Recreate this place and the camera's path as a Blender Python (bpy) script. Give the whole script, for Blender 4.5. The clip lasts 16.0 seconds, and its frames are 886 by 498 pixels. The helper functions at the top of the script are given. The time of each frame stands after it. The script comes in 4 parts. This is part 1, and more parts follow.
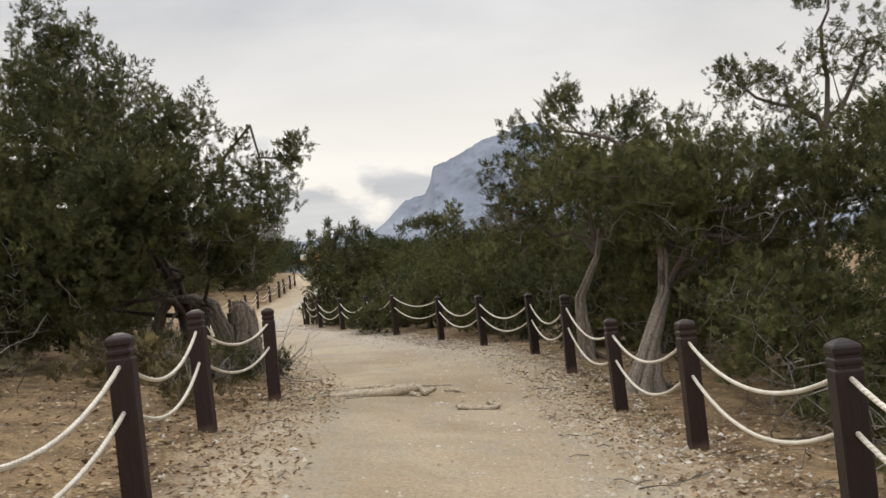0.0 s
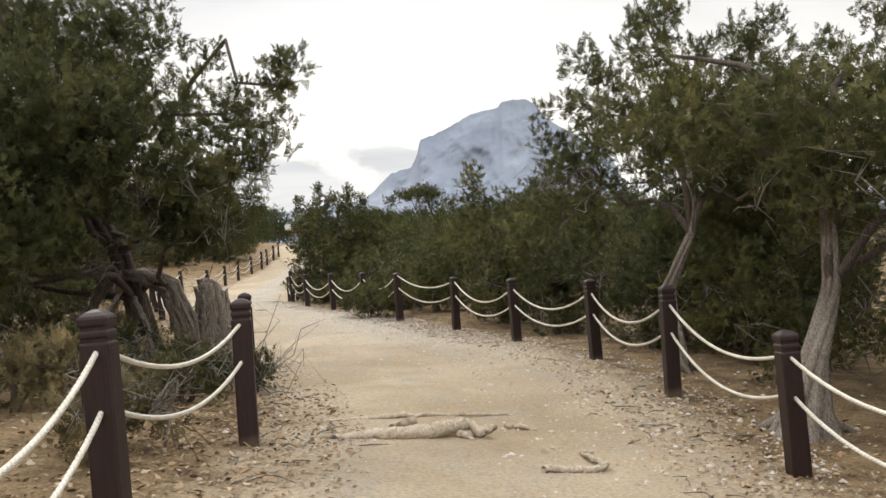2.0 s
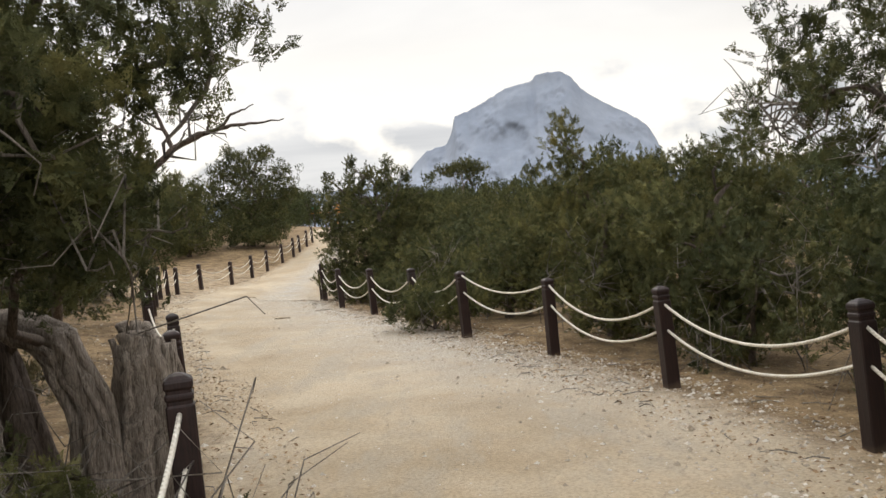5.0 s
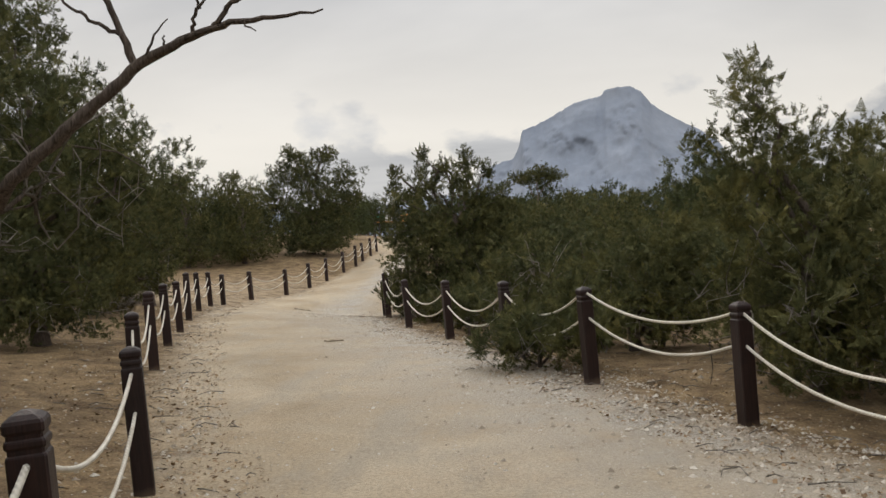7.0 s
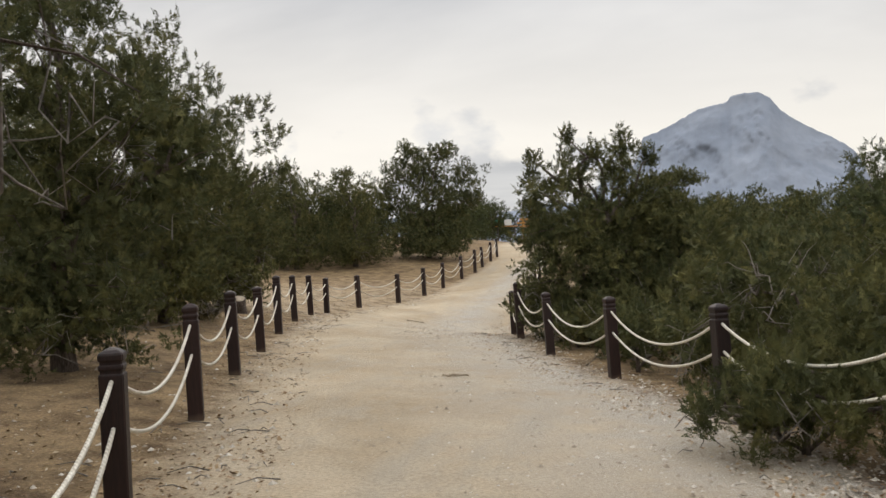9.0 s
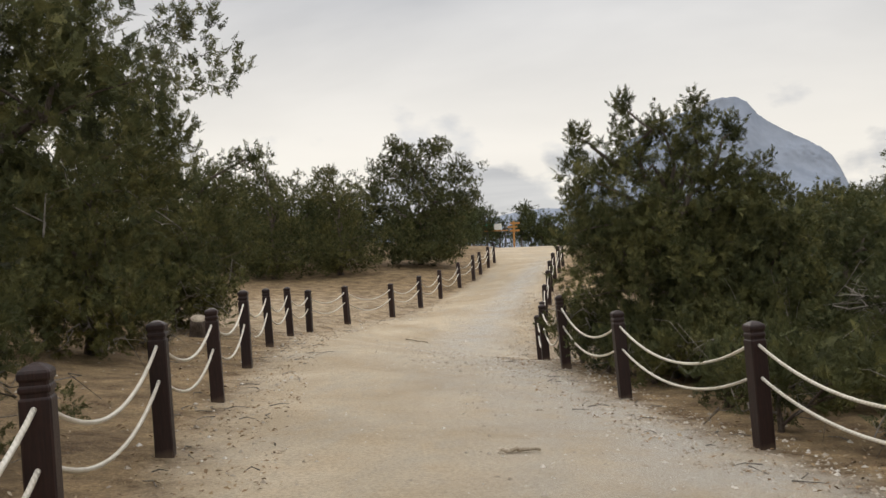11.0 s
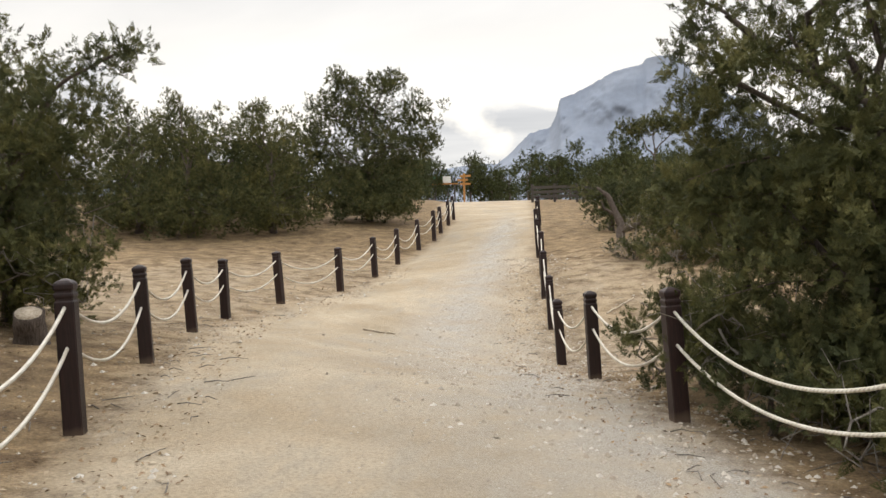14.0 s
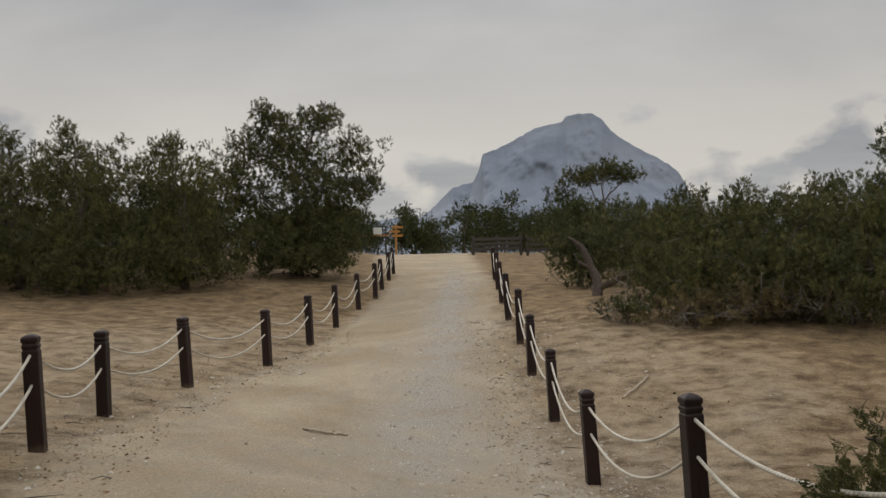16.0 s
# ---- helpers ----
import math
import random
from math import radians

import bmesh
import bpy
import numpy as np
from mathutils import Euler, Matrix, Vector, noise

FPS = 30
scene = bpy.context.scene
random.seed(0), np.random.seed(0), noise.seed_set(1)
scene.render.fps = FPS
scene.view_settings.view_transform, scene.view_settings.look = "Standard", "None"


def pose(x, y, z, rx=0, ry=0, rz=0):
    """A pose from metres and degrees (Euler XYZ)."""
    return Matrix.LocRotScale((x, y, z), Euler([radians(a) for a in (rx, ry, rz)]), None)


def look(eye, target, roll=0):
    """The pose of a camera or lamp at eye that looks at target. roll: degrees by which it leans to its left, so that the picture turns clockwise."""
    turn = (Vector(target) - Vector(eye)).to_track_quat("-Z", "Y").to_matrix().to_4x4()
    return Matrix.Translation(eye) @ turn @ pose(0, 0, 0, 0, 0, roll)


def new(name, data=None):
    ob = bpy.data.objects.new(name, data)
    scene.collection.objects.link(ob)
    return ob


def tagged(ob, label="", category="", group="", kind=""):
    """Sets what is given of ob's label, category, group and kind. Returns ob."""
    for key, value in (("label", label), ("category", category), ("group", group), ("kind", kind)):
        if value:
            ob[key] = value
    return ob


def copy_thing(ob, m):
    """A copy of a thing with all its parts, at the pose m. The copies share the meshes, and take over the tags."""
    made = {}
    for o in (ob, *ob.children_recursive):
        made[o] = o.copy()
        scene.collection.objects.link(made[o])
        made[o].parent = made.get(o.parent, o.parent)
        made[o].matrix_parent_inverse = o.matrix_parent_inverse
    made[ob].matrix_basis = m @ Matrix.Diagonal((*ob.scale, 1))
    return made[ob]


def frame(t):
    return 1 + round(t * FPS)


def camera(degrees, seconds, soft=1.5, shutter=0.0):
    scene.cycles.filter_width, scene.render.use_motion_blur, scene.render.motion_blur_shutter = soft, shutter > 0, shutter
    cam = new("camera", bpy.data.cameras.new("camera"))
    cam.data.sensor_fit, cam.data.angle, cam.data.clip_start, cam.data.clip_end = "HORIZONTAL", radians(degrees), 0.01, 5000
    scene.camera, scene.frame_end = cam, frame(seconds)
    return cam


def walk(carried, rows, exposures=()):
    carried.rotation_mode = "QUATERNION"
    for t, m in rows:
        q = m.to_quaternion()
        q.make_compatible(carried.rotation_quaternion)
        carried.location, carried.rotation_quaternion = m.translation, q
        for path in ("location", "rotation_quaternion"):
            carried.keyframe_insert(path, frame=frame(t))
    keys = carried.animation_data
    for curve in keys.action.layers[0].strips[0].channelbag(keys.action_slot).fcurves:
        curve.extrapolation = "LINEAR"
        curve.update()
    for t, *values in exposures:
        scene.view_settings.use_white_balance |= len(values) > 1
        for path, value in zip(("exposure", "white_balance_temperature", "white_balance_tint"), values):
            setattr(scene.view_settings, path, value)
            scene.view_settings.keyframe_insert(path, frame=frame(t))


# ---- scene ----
cam = camera(53.4, 16.0)
METRES, EYE, TILT, LEAN, TURN = 29.0, 1.26, 0.0, -2.5, 0.0
ROWS = [
    (0.0, 0.0, 0.0, 0.0, 0.22, 2.01, 6.34),
    (0.5, -0.0057, 0.0288, -0.0006, -0.43, 2.77, 6.24),
    (1.0, -0.0129, 0.0593, 0.0, -0.25, 2.92, 6.42),
    (1.5, -0.0161, 0.0883, 0.0004, -2.21, 1.71, 5.43),
    (2.0, -0.0211, 0.1146, 0.0034, -0.86, 0.25, 4.75),
    (2.5, -0.024, 0.1414, 0.0062, -0.25, -0.32, 4.08),
    (3.0, -0.028, 0.1683, 0.008, -0.69, -0.21, 4.86),
    (3.5, -0.0326, 0.1952, 0.0108, -1.73, -0.29, 4.87),
    (4.0, -0.0343, 0.2243, 0.0113, -1.49, -1.1, 3.76),
    (4.5, -0.036, 0.2523, 0.0119, 0.2, -1.14, 5.16),
    (7.0, -0.0607, 0.4145, 0.0079, 5.82, 0.33, 5.25),
    (7.5, -0.0683, 0.446, 0.007, 7.96, 0.77, 3.77),
    (8.0, -0.0763, 0.4781, 0.0072, 11.05, 0.87, 4.02),
    (8.5, -0.0856, 0.5093, 0.008, 13.11, 1.19, 3.67),
    (9.0, -0.0933, 0.5403, 0.0087, 13.27, 1.33, 3.83),
    (11.5, -0.1511, 0.6909, 0.0121, 11.62, 1.66, 4.26),
    (12.0, -0.1607, 0.7219, 0.0124, 10.5, 1.22, 3.15),
    (12.5, -0.1727, 0.7517, 0.0135, 10.69, 0.15, 3.11),
    (13.0, -0.1814, 0.7798, 0.0147, 9.07, -1.45, 3.63),
    (13.5, -0.1906, 0.8136, 0.0162, 8.17, -1.91, 3.79),
    (14.0, -0.1986, 0.8437, 0.0178, 7.9, -1.57, 4.01),
    (14.5, -0.2081, 0.8753, 0.0193, 8.07, -0.43, 4.13),
    (15.0, -0.2173, 0.9051, 0.0202, 6.52, 0.12, 4.34),
    (15.5, -0.2258, 0.9355, 0.0207, 5.03, 0.56, 4.08),
    (16.0, -0.2345, 0.9667, 0.0206, 2.88, 1.56, 3.85),
]
walk(cam, [(t, pose(0, 0, EYE, TILT, LEAN, TURN) @ pose(METRES * x, METRES * y, METRES * z, 90 + pitch, roll, yaw)) for t, x, y, z, yaw, pitch, roll in ROWS],
     [(0.0, 0.08), (1.0, 0.18), (1.5, 0.26), (2.0, 0.46), (2.5, 0.56), (3.0, 0.54), (3.5, 0.47), (4.5, 0.42), (7.0, -0.12), (7.6, -0.15), (9.0, 0.05), (12.5, -0.05), (13.5, 0.36), (14.2, 0.34), (15.0, 0.03), (15.5, -0.15), (16.0, -0.6)])

# ---- sky and sun ----
world = bpy.data.worlds.new("overcast_sky")
scene.world = world
world.use_nodes = True
wn, wl = world.node_tree.nodes, world.node_tree.links
wn.clear()
SUN_EL, SUN_AZ = 38.0, -30.0


def wnode(kind, **kw):
    n = wn.new(kind)
    for k, v in kw.items():
        n.inputs[k].default_value = v
    return n


sky = wn.new("ShaderNodeTexSky")
sky.sky_type, sky.sun_disc = "NISHITA", False
sky.sun_elevation, sky.sun_rotation = radians(SUN_EL), radians(SUN_AZ)
w_tc = wn.new("ShaderNodeTexCoord")
w_sep = wn.new("ShaderNodeSeparateXYZ")
wl.new(w_tc.outputs["Generated"], w_sep.inputs[0])
w_add = wn.new("ShaderNodeMath"); w_add.operation = "ADD"; w_add.inputs[1].default_value = 0.16
w_abs = wn.new("ShaderNodeMath"); w_abs.operation = "ABSOLUTE"
wl.new(w_sep.outputs["Z"], w_abs.inputs[0]); wl.new(w_abs.outputs[0], w_add.inputs[0])
w_dx = wn.new("ShaderNodeMath"); w_dx.operation = "DIVIDE"
w_dy = wn.new("ShaderNodeMath"); w_dy.operation = "DIVIDE"
wl.new(w_sep.outputs["X"], w_dx.inputs[0]); wl.new(w_add.outputs[0], w_dx.inputs[1])
wl.new(w_sep.outputs["Y"], w_dy.inputs[0]); wl.new(w_add.outputs[0], w_dy.inputs[1])
w_com = wn.new("ShaderNodeCombineXYZ")
wl.new(w_dx.outputs[0], w_com.inputs[0]); wl.new(w_dy.outputs[0], w_com.inputs[1])
w_map = wn.new("ShaderNodeMapping"); w_map.inputs["Scale"].default_value = (0.55, 1.0, 1.0)
wl.new(w_com.outputs[0], w_map.inputs[0])
w_noise = wnode("ShaderNodeTexNoise", Scale=0.62, Detail=6.0, Roughness=0.55, Distortion=0.4)
wl.new(w_map.outputs[0], w_noise.inputs["Vector"])
# cloud deck: grey bellies, paler gaps
w_cloud = wn.new("ShaderNodeValToRGB")
w_cloud.color_ramp.elements[0].position, w_cloud.color_ramp.elements[0].color = 0.38, (0.46, 0.47, 0.495, 1)
w_cloud.color_ramp.elements[1].position, w_cloud.color_ramp.elements[1].color = 0.62, (0.82, 0.81, 0.80, 1)
wl.new(w_noise.outputs["Fac"], w_cloud.inputs[0])
# clearer, slightly warm strip above the horizon
w_h = wn.new("ShaderNodeValToRGB")
e = w_h.color_ramp.elements
e[0].position, e[0].color = 0.03, (0.85, 0.85, 0.85, 1)
e[1].position, e[1].color = 0.29, (0, 0, 0, 1)
mid = e.new(0.13); mid.color = (0.8, 0.8, 0.8, 1)
wl.new(w_abs.outputs[0], w_h.inputs[0])
w_mix = wn.new("ShaderNodeMixRGB"); w_mix.inputs[2].default_value = (1.06, 1.0, 0.90, 1)
# a low stratus bank of uneven height hides part of the strip
w_flat = wn.new("ShaderNodeCombineXYZ")
wl.new(w_sep.outputs["X"], w_flat.inputs[0]); wl.new(w_sep.outputs["Y"], w_flat.inputs[1])
w_bmap = wn.new("ShaderNodeMapping"); w_bmap.inputs["Location"].default_value = (0.35, 0.0, 0.1)
w_lift = wn.new("ShaderNodeMath"); w_lift.operation = "MULTIPLY"; w_lift.inputs[1].default_value = 1.6
wl.new(w_sep.outputs["Z"], w_lift.inputs[0]); wl.new(w_lift.outputs[0], w_flat.inputs[2])
wl.new(w_flat.outputs[0], w_bmap.inputs[0])
w_bank = wnode("ShaderNodeTexNoise", Scale=6.5, Detail=6.0, Roughness=0.5)
wl.new(w_bmap.outputs[0], w_bank.inputs["Vector"])
w_top = wn.new("ShaderNodeMath"); w_top.operation = "MULTIPLY_ADD"; w_top.inputs[1].default_value, w_top.inputs[2].default_value = 0.42, -0.125
wl.new(w_bank.outputs["Fac"], w_top.inputs[0])
w_gap = wn.new("ShaderNodeMath"); w_gap.operation = "SUBTRACT"
wl.new(w_abs.outputs[0], w_gap.inputs[0]); wl.new(w_top.outputs[0], w_gap.inputs[1])
w_bramp = wn.new("ShaderNodeValToRGB")
w_bramp.color_ramp.elements[0].position, w_bramp.color_ramp.elements[1].position = 0.0, 0.03
wl.new(w_gap.outputs[0], w_bramp.inputs[0])
w_brk = wn.new("ShaderNodeMixRGB"); w_brk.blend_type = "MULTIPLY"; w_brk.inputs[0].default_value = 0.9
wl.new(w_h.outputs[0], w_brk.inputs[1]); wl.new(w_bramp.outputs[0], w_brk.inputs[2])
wl.new(w_brk.outputs[0], w_mix.inputs[0]); wl.new(w_cloud.outputs[0], w_mix.inputs[1])
w_scale = wn.new("ShaderNodeMixRGB"); w_scale.blend_type = "MULTIPLY"; w_scale.inputs[0].default_value = 1
w_scale.inputs[2].default_value = (0.06, 0.06, 0.06, 1)
wl.new(sky.outputs[0], w_scale.inputs[1])
w_over = wn.new("ShaderNodeMixRGB"); w_over.inputs[0].default_value = 0.93
wl.new(w_scale.outputs[0], w_over.inputs[1]); wl.new(w_mix.outputs[0], w_over.inputs[2])
# an overcast dome is about three times as bright overhead as at the horizon
w_zen = wn.new("ShaderNodeValToRGB")
w_zen.color_ramp.elements[0].position, w_zen.color_ramp.elements[0].color = 0.30, (0.36, 0.36, 0.36, 1)
w_zen.color_ramp.elements[1].position, w_zen.color_ramp.elements[1].color = 0.8, (1, 1, 1, 1)
wl.new(w_abs.outputs[0], w_zen.inputs[0])
w_dome = wn.new("ShaderNodeMixRGB"); w_dome.blend_type = "MULTIPLY"; w_dome.inputs[0].default_value = 1
wl.new(w_over.outputs[0], w_dome.inputs[1]); wl.new(w_zen.outputs[0], w_dome.inputs[2])
w_bg = wnode("ShaderNodeBackground", Strength=2.75)
wl.new(w_dome.outputs[0], w_bg.inputs[0])
w_out = wn.new("ShaderNodeOutputWorld")
wl.new(w_bg.outputs[0], w_out.inputs[0])

sun = new("sun", bpy.data.lights.new("sun", "SUN"))
sun.data.energy, sun.data.angle, sun.data.color = 1.0, radians(14), (1.0, 0.93, 0.82)
_a, _e = radians(SUN_AZ), radians(SUN_EL)
sun.matrix_basis = look((math.sin(_a) * math.cos(_e) * 60, math.cos(_a) * math.cos(_e) * 60, math.sin(_e) * 60), (0, 0, 0))


# ---- materials ----
class Mat:
    """A small builder round one node material."""

    def __init__(self, name, rough=0.8, spec=0.3):
        self.m = bpy.data.materials.new(name)
        self.m.use_nodes = True
        self.n, self.l = self.m.node_tree.nodes, self.m.node_tree.links
        self.b = self.n["Principled BSDF"]
        self.b.inputs["Roughness"].default_value = rough
        self.b.inputs["Specular IOR Level"].default_value = spec
        self.tc = self.n.new("ShaderNodeTexCoord")

    def noise(self, scale, detail=4.0, rough=0.6, stretch=None, dist=0.0):
        t = self.n.new("ShaderNodeTexNoise")
        t.inputs["Scale"].default_value, t.inputs["Detail"].default_value = scale, detail
        t.inputs["Roughness"].default_value, t.inputs["Distortion"].default_value = rough, dist
        src = self.tc.outputs["Object"]
        if stretch:
            mp = self.n.new("ShaderNodeMapping")
            mp.inputs["Scale"].default_value = stretch
            self.l.new(src, mp.inputs[0])
            src = mp.outputs[0]
        self.l.new(src, t.inputs["Vector"])
        return t.outputs["Fac"]

    def ramp(self, fac, *stops):
        r = self.n.new("ShaderNodeValToRGB")
        while len(r.color_ramp.elements) < len(stops):
            r.color_ramp.elements.new(0.5)
        for el, (p, c) in zip(r.color_ramp.elements, stops):
            el.position, el.color = p, (*c, 1) if len(c) == 3 else c
        self.l.new(fac, r.inputs[0])
        return r.outputs[0]

    def mix(self, fac, a, b, mode="MIX"):
        x = self.n.new("ShaderNodeMixRGB")
        x.blend_type = mode
        for i, v in enumerate((fac, a, b)):
            if hasattr(v, "is_output"):
                self.l.new(v, x.inputs[i])
            elif i == 0:
                x.inputs[0].default_value = v
            else:
                x.inputs[i].default_value = (*v, 1)
        return x.outputs[0]

    def attr(self, name):
        a = self.n.new("ShaderNodeAttribute")
        a.attribute_name = name
        return a.outputs["Fac"]

    def color(self, out):
        self.l.new(out, self.b.inputs["Base Color"])
        return self

    def bump(self, fac, strength=0.5, distance=0.01):
        b = self.n.new("ShaderNodeBump")
        b.inputs["Strength"].default_value, b.inputs["Distance"].default_value = strength, distance
        self.l.new(fac, b.inputs["Height"])
        self.l.new(b.outputs[0], self.b.inputs["Normal"])
        return self


def grey(v):
    return (v, v, v)


def ground_material():
    k = Mat("trodden_earth", 0.95, 0.15)
    fine = k.noise(38, 6, 0.7)
    grit = k.noise(120, 3, 0.7)
    big = k.noise(0.55, 4, 0.55, dist=0.6)
    patch = k.noise(2.6, 5, 0.65)
    path = k.mix(k.ramp(big, (0.35, grey(0)), (0.65, grey(1))), (0.37, 0.29, 0.19), (0.53, 0.44, 0.318))
    path = k.mix(k.ramp(patch, (0.42, grey(0)), (0.7, grey(0.55))), path, (0.48, 0.365, 0.235))
    path = k.mix(k.ramp(k.noise(0.9, 6, 0.7, (1.6, 0.5, 1)), (0.5, grey(0)), (0.62, grey(0.7))), path, (0.40, 0.345, 0.265))
    path = k.mix(0.75, path, k.ramp(fine, (0.3, grey(0.5)), (0.5, grey(0.92)), (0.72, grey(1.2))), "MULTIPLY")
    soil = k.mix(k.ramp(patch, (0.35, grey(0)), (0.65, grey(1))), (0.15, 0.10, 0.056), (0.37, 0.262, 0.143))
    soil = k.mix(0.9, soil, k.ramp(fine, (0.3, grey(0.4)), (0.55, grey(0.95)), (0.72, grey(1.45))), "MULTIPLY")
    # loose grey chippings lie in drifts
    chips = k.mix(k.ramp(grit, (0.35, grey(0)), (0.65, grey(1))), (0.20, 0.175, 0.142), (0.60, 0.555, 0.485))
    drift = k.n.new("ShaderNodeMath"); drift.operation = "MULTIPLY"
    k.l.new(k.attr("chippings"), drift.inputs[0])
    k.l.new(k.ramp(k.noise(1.7, 5, 0.65), (0.32, grey(0.3)), (0.56, grey(1))), drift.inputs[1])
    path = k.mix(drift.outputs[0], path, chips)
    # the beaten line has a ragged edge
    worn = k.n.new("ShaderNodeMath"); worn.operation = "ADD"
    k.l.new(k.attr("trodden"), worn.inputs[0])
    edge = k.n.new("ShaderNodeMath"); edge.operation = "MULTIPLY_ADD"
    edge.inputs[1].default_value, edge.inputs[2].default_value = 0.9, -0.45
    k.l.new(patch, edge.inputs[0]); k.l.new(edge.outputs[0], worn.inputs[1])
    col = k.mix(k.ramp(worn.outputs[0], (0.25, grey(0)), (0.7, grey(1))), soil, path)
    speck = k.ramp(grit, (0.62, grey(0)), (0.7, grey(0.6)))
    col = k.mix(speck, col, (0.5, 0.45, 0.37))
    k.color(col)
    h = k.mix(0.45, fine, grit)
    return k.bump(h, 0.9, 0.03).m


def wood_post_material():
    k = Mat("dark_stained_wood", 0.55, 0.35)
    g = k.noise(14, 5, 0.6, (6, 6, 0.5))
    w = k.noise(5, 4, 0.6)
    base = k.mix(k.ramp(g, (0.3, grey(0)), (0.7, grey(1))), (0.010, 0.006, 0.0055), (0.030, 0.014, 0.011))
    base = k.mix(k.ramp(w, (0.55, grey(0)), (0.8, grey(0.5))), base, (0.05, 0.027, 0.022))
    oi = k.n.new("ShaderNodeObjectInfo")
    base = k.mix(0.5, base, k.ramp(oi.outputs["Random"], (0, (0.7, 0.7, 0.75)), (1, (1.5, 1.25, 1.2))), "MULTIPLY")
    sp = k.n.new("ShaderNodeSeparateXYZ")
    k.l.new(k.tc.outputs["Object"], sp.inputs[0])
    add = k.n.new("ShaderNodeMath"); add.operation = "MULTIPLY_ADD"; add.inputs[1].default_value = 0.12
    k.l.new(w, add.inputs[0]); 
    neg = k.n.new("ShaderNodeMath"); neg.operation = "MULTIPLY"; neg.inputs[1].default_value = -1
    k.l.new(sp.outputs["Z"], neg.inputs[0]); k.l.new(neg.outputs[0], add.inputs[2])
    dust = k.ramp(add.outputs[0], (0.0, grey(0)), (0.08, grey(0.4)))
    return k.color(k.mix(dust, base, (0.20, 0.145, 0.10))).bump(g, 0.5, 0.004).m


def rope_material():
    k = Mat("braided_rope", 0.9, 0.1)
    wv = k.n.new("ShaderNodeTexWave")
    wv.inputs["Scale"].default_value, wv.inputs["Distortion"].default_value = 1.0, 0.5
    uv = k.n.new("ShaderNodeUVMap")
    k.l.new(uv.outputs[0], wv.inputs["Vector"])
    d = k.noise(9, 4)
    c = k.mix(k.ramp(d, (0.35, grey(0)), (0.7, grey(1))), (0.60, 0.545, 0.45), (0.74, 0.70, 0.61))
    return k.color(k.mix(0.25, c, k.ramp(wv.outputs["Fac"], (0, grey(0.55)), (0.5, grey(1))), "MULTIPLY")).bump(wv.outputs["Fac"], 0.7, 0.006).m


def bark_material(name, dark, light, stretch=(7, 7, 0.8)):
    k = Mat(name, 0.9, 0.15)
    g = k.noise(9, 6, 0.7, stretch, 0.8)
    p = k.noise(2.2, 4)
    c = k.mix(k.ramp(g, (0.35, grey(0)), (0.62, grey(1))), dark, light)
    c = k.mix(k.ramp(p, (0.45, grey(0)), (0.75, grey(0.6))), c, tuple(v * 0.6 for v in dark))
    return k.color(c).bump(g, 0.9, 0.02).m


def leaf_material(name, deep, mid, pale, lace=105.0):
    k = Mat(name, 0.8, 0.15)
    ge = k.n.new("ShaderNodeNewGeometry")
    c = k.ramp(k.noise(4.5, 3, 0.6), (0.32, deep), (0.5, mid), (0.68, pale))
    c = k.mix(0.7, c, k.ramp(ge.outputs["Random Per Island"], (0, (0.7, 0.72, 0.72)), (1, (1.3, 1.28, 1.2))), "MULTIPLY")
    c = k.mix(0.8, c, k.ramp(k.noise(1.1, 3, 0.6), (0.3, (0.72, 0.76, 0.8)), (0.7, (1.35, 1.22, 1.0))), "MULTIPLY")
    oi = k.n.new("ShaderNodeObjectInfo")
    c = k.mix(0.6, c, k.ramp(oi.outputs["Random"], (0, (0.75, 0.8, 0.85)), (1, (1.25, 1.15, 1.0))), "MULTIPLY")
    k.color(c)
    tr = k.n.new("ShaderNodeBsdfTranslucent")
    k.l.new(c, tr.inputs[0])
    mx = k.n.new("ShaderNodeMixShader"); mx.inputs[0].default_value = 0.25
    k.l.new(k.b.outputs[0], mx.inputs[1]); k.l.new(tr.outputs[0], mx.inputs[2])
    # scale-leaved sprays are lacy: fine gaps between the twiglets
    gap = k.ramp(k.noise(lace, 2, 0.6, dist=0.5), (0.475, grey(0)), (0.485, grey(1)))
    clear = k.n.new("ShaderNodeBsdfTransparent")
    lacy = k.n.new("ShaderNodeMixShader")
    k.l.new(gap, lacy.inputs[0]); k.l.new(clear.outputs[0], lacy.inputs[1]); k.l.new(mx.outputs[0], lacy.inputs[2])
    k.l.new(lacy.outputs[0], k.n["Material Output"].inputs[0])
    return k.m


def stone_material():
    k = Mat("pale_limestone_chips", 0.9, 0.2)
    ge = k.n.new("ShaderNodeNewGeometry")
    c = k.ramp(ge.outputs["Random Per Island"], (0, (0.32, 0.265, 0.20)), (0.5, (0.48, 0.415, 0.33)), (1, (0.66, 0.61, 0.53)))
    return k.color(k.mix(0.5, c, k.ramp(k.noise(60, 3), (0.3, grey(0.6)), (0.7, grey(1.1))), "MULTIPLY")).m


def litter_material():
    k = Mat("dry_leaf_litter", 0.85, 0.2)
    ge = k.n.new("ShaderNodeNewGeometry")
    return k.color(k.ramp(ge.outputs["Random Per Island"], (0, (0.12, 0.075, 0.045)), (0.45, (0.30, 0.20, 0.115)), (0.8, (0.36, 0.26, 0.15)), (1, (0.5, 0.42, 0.31)))).m


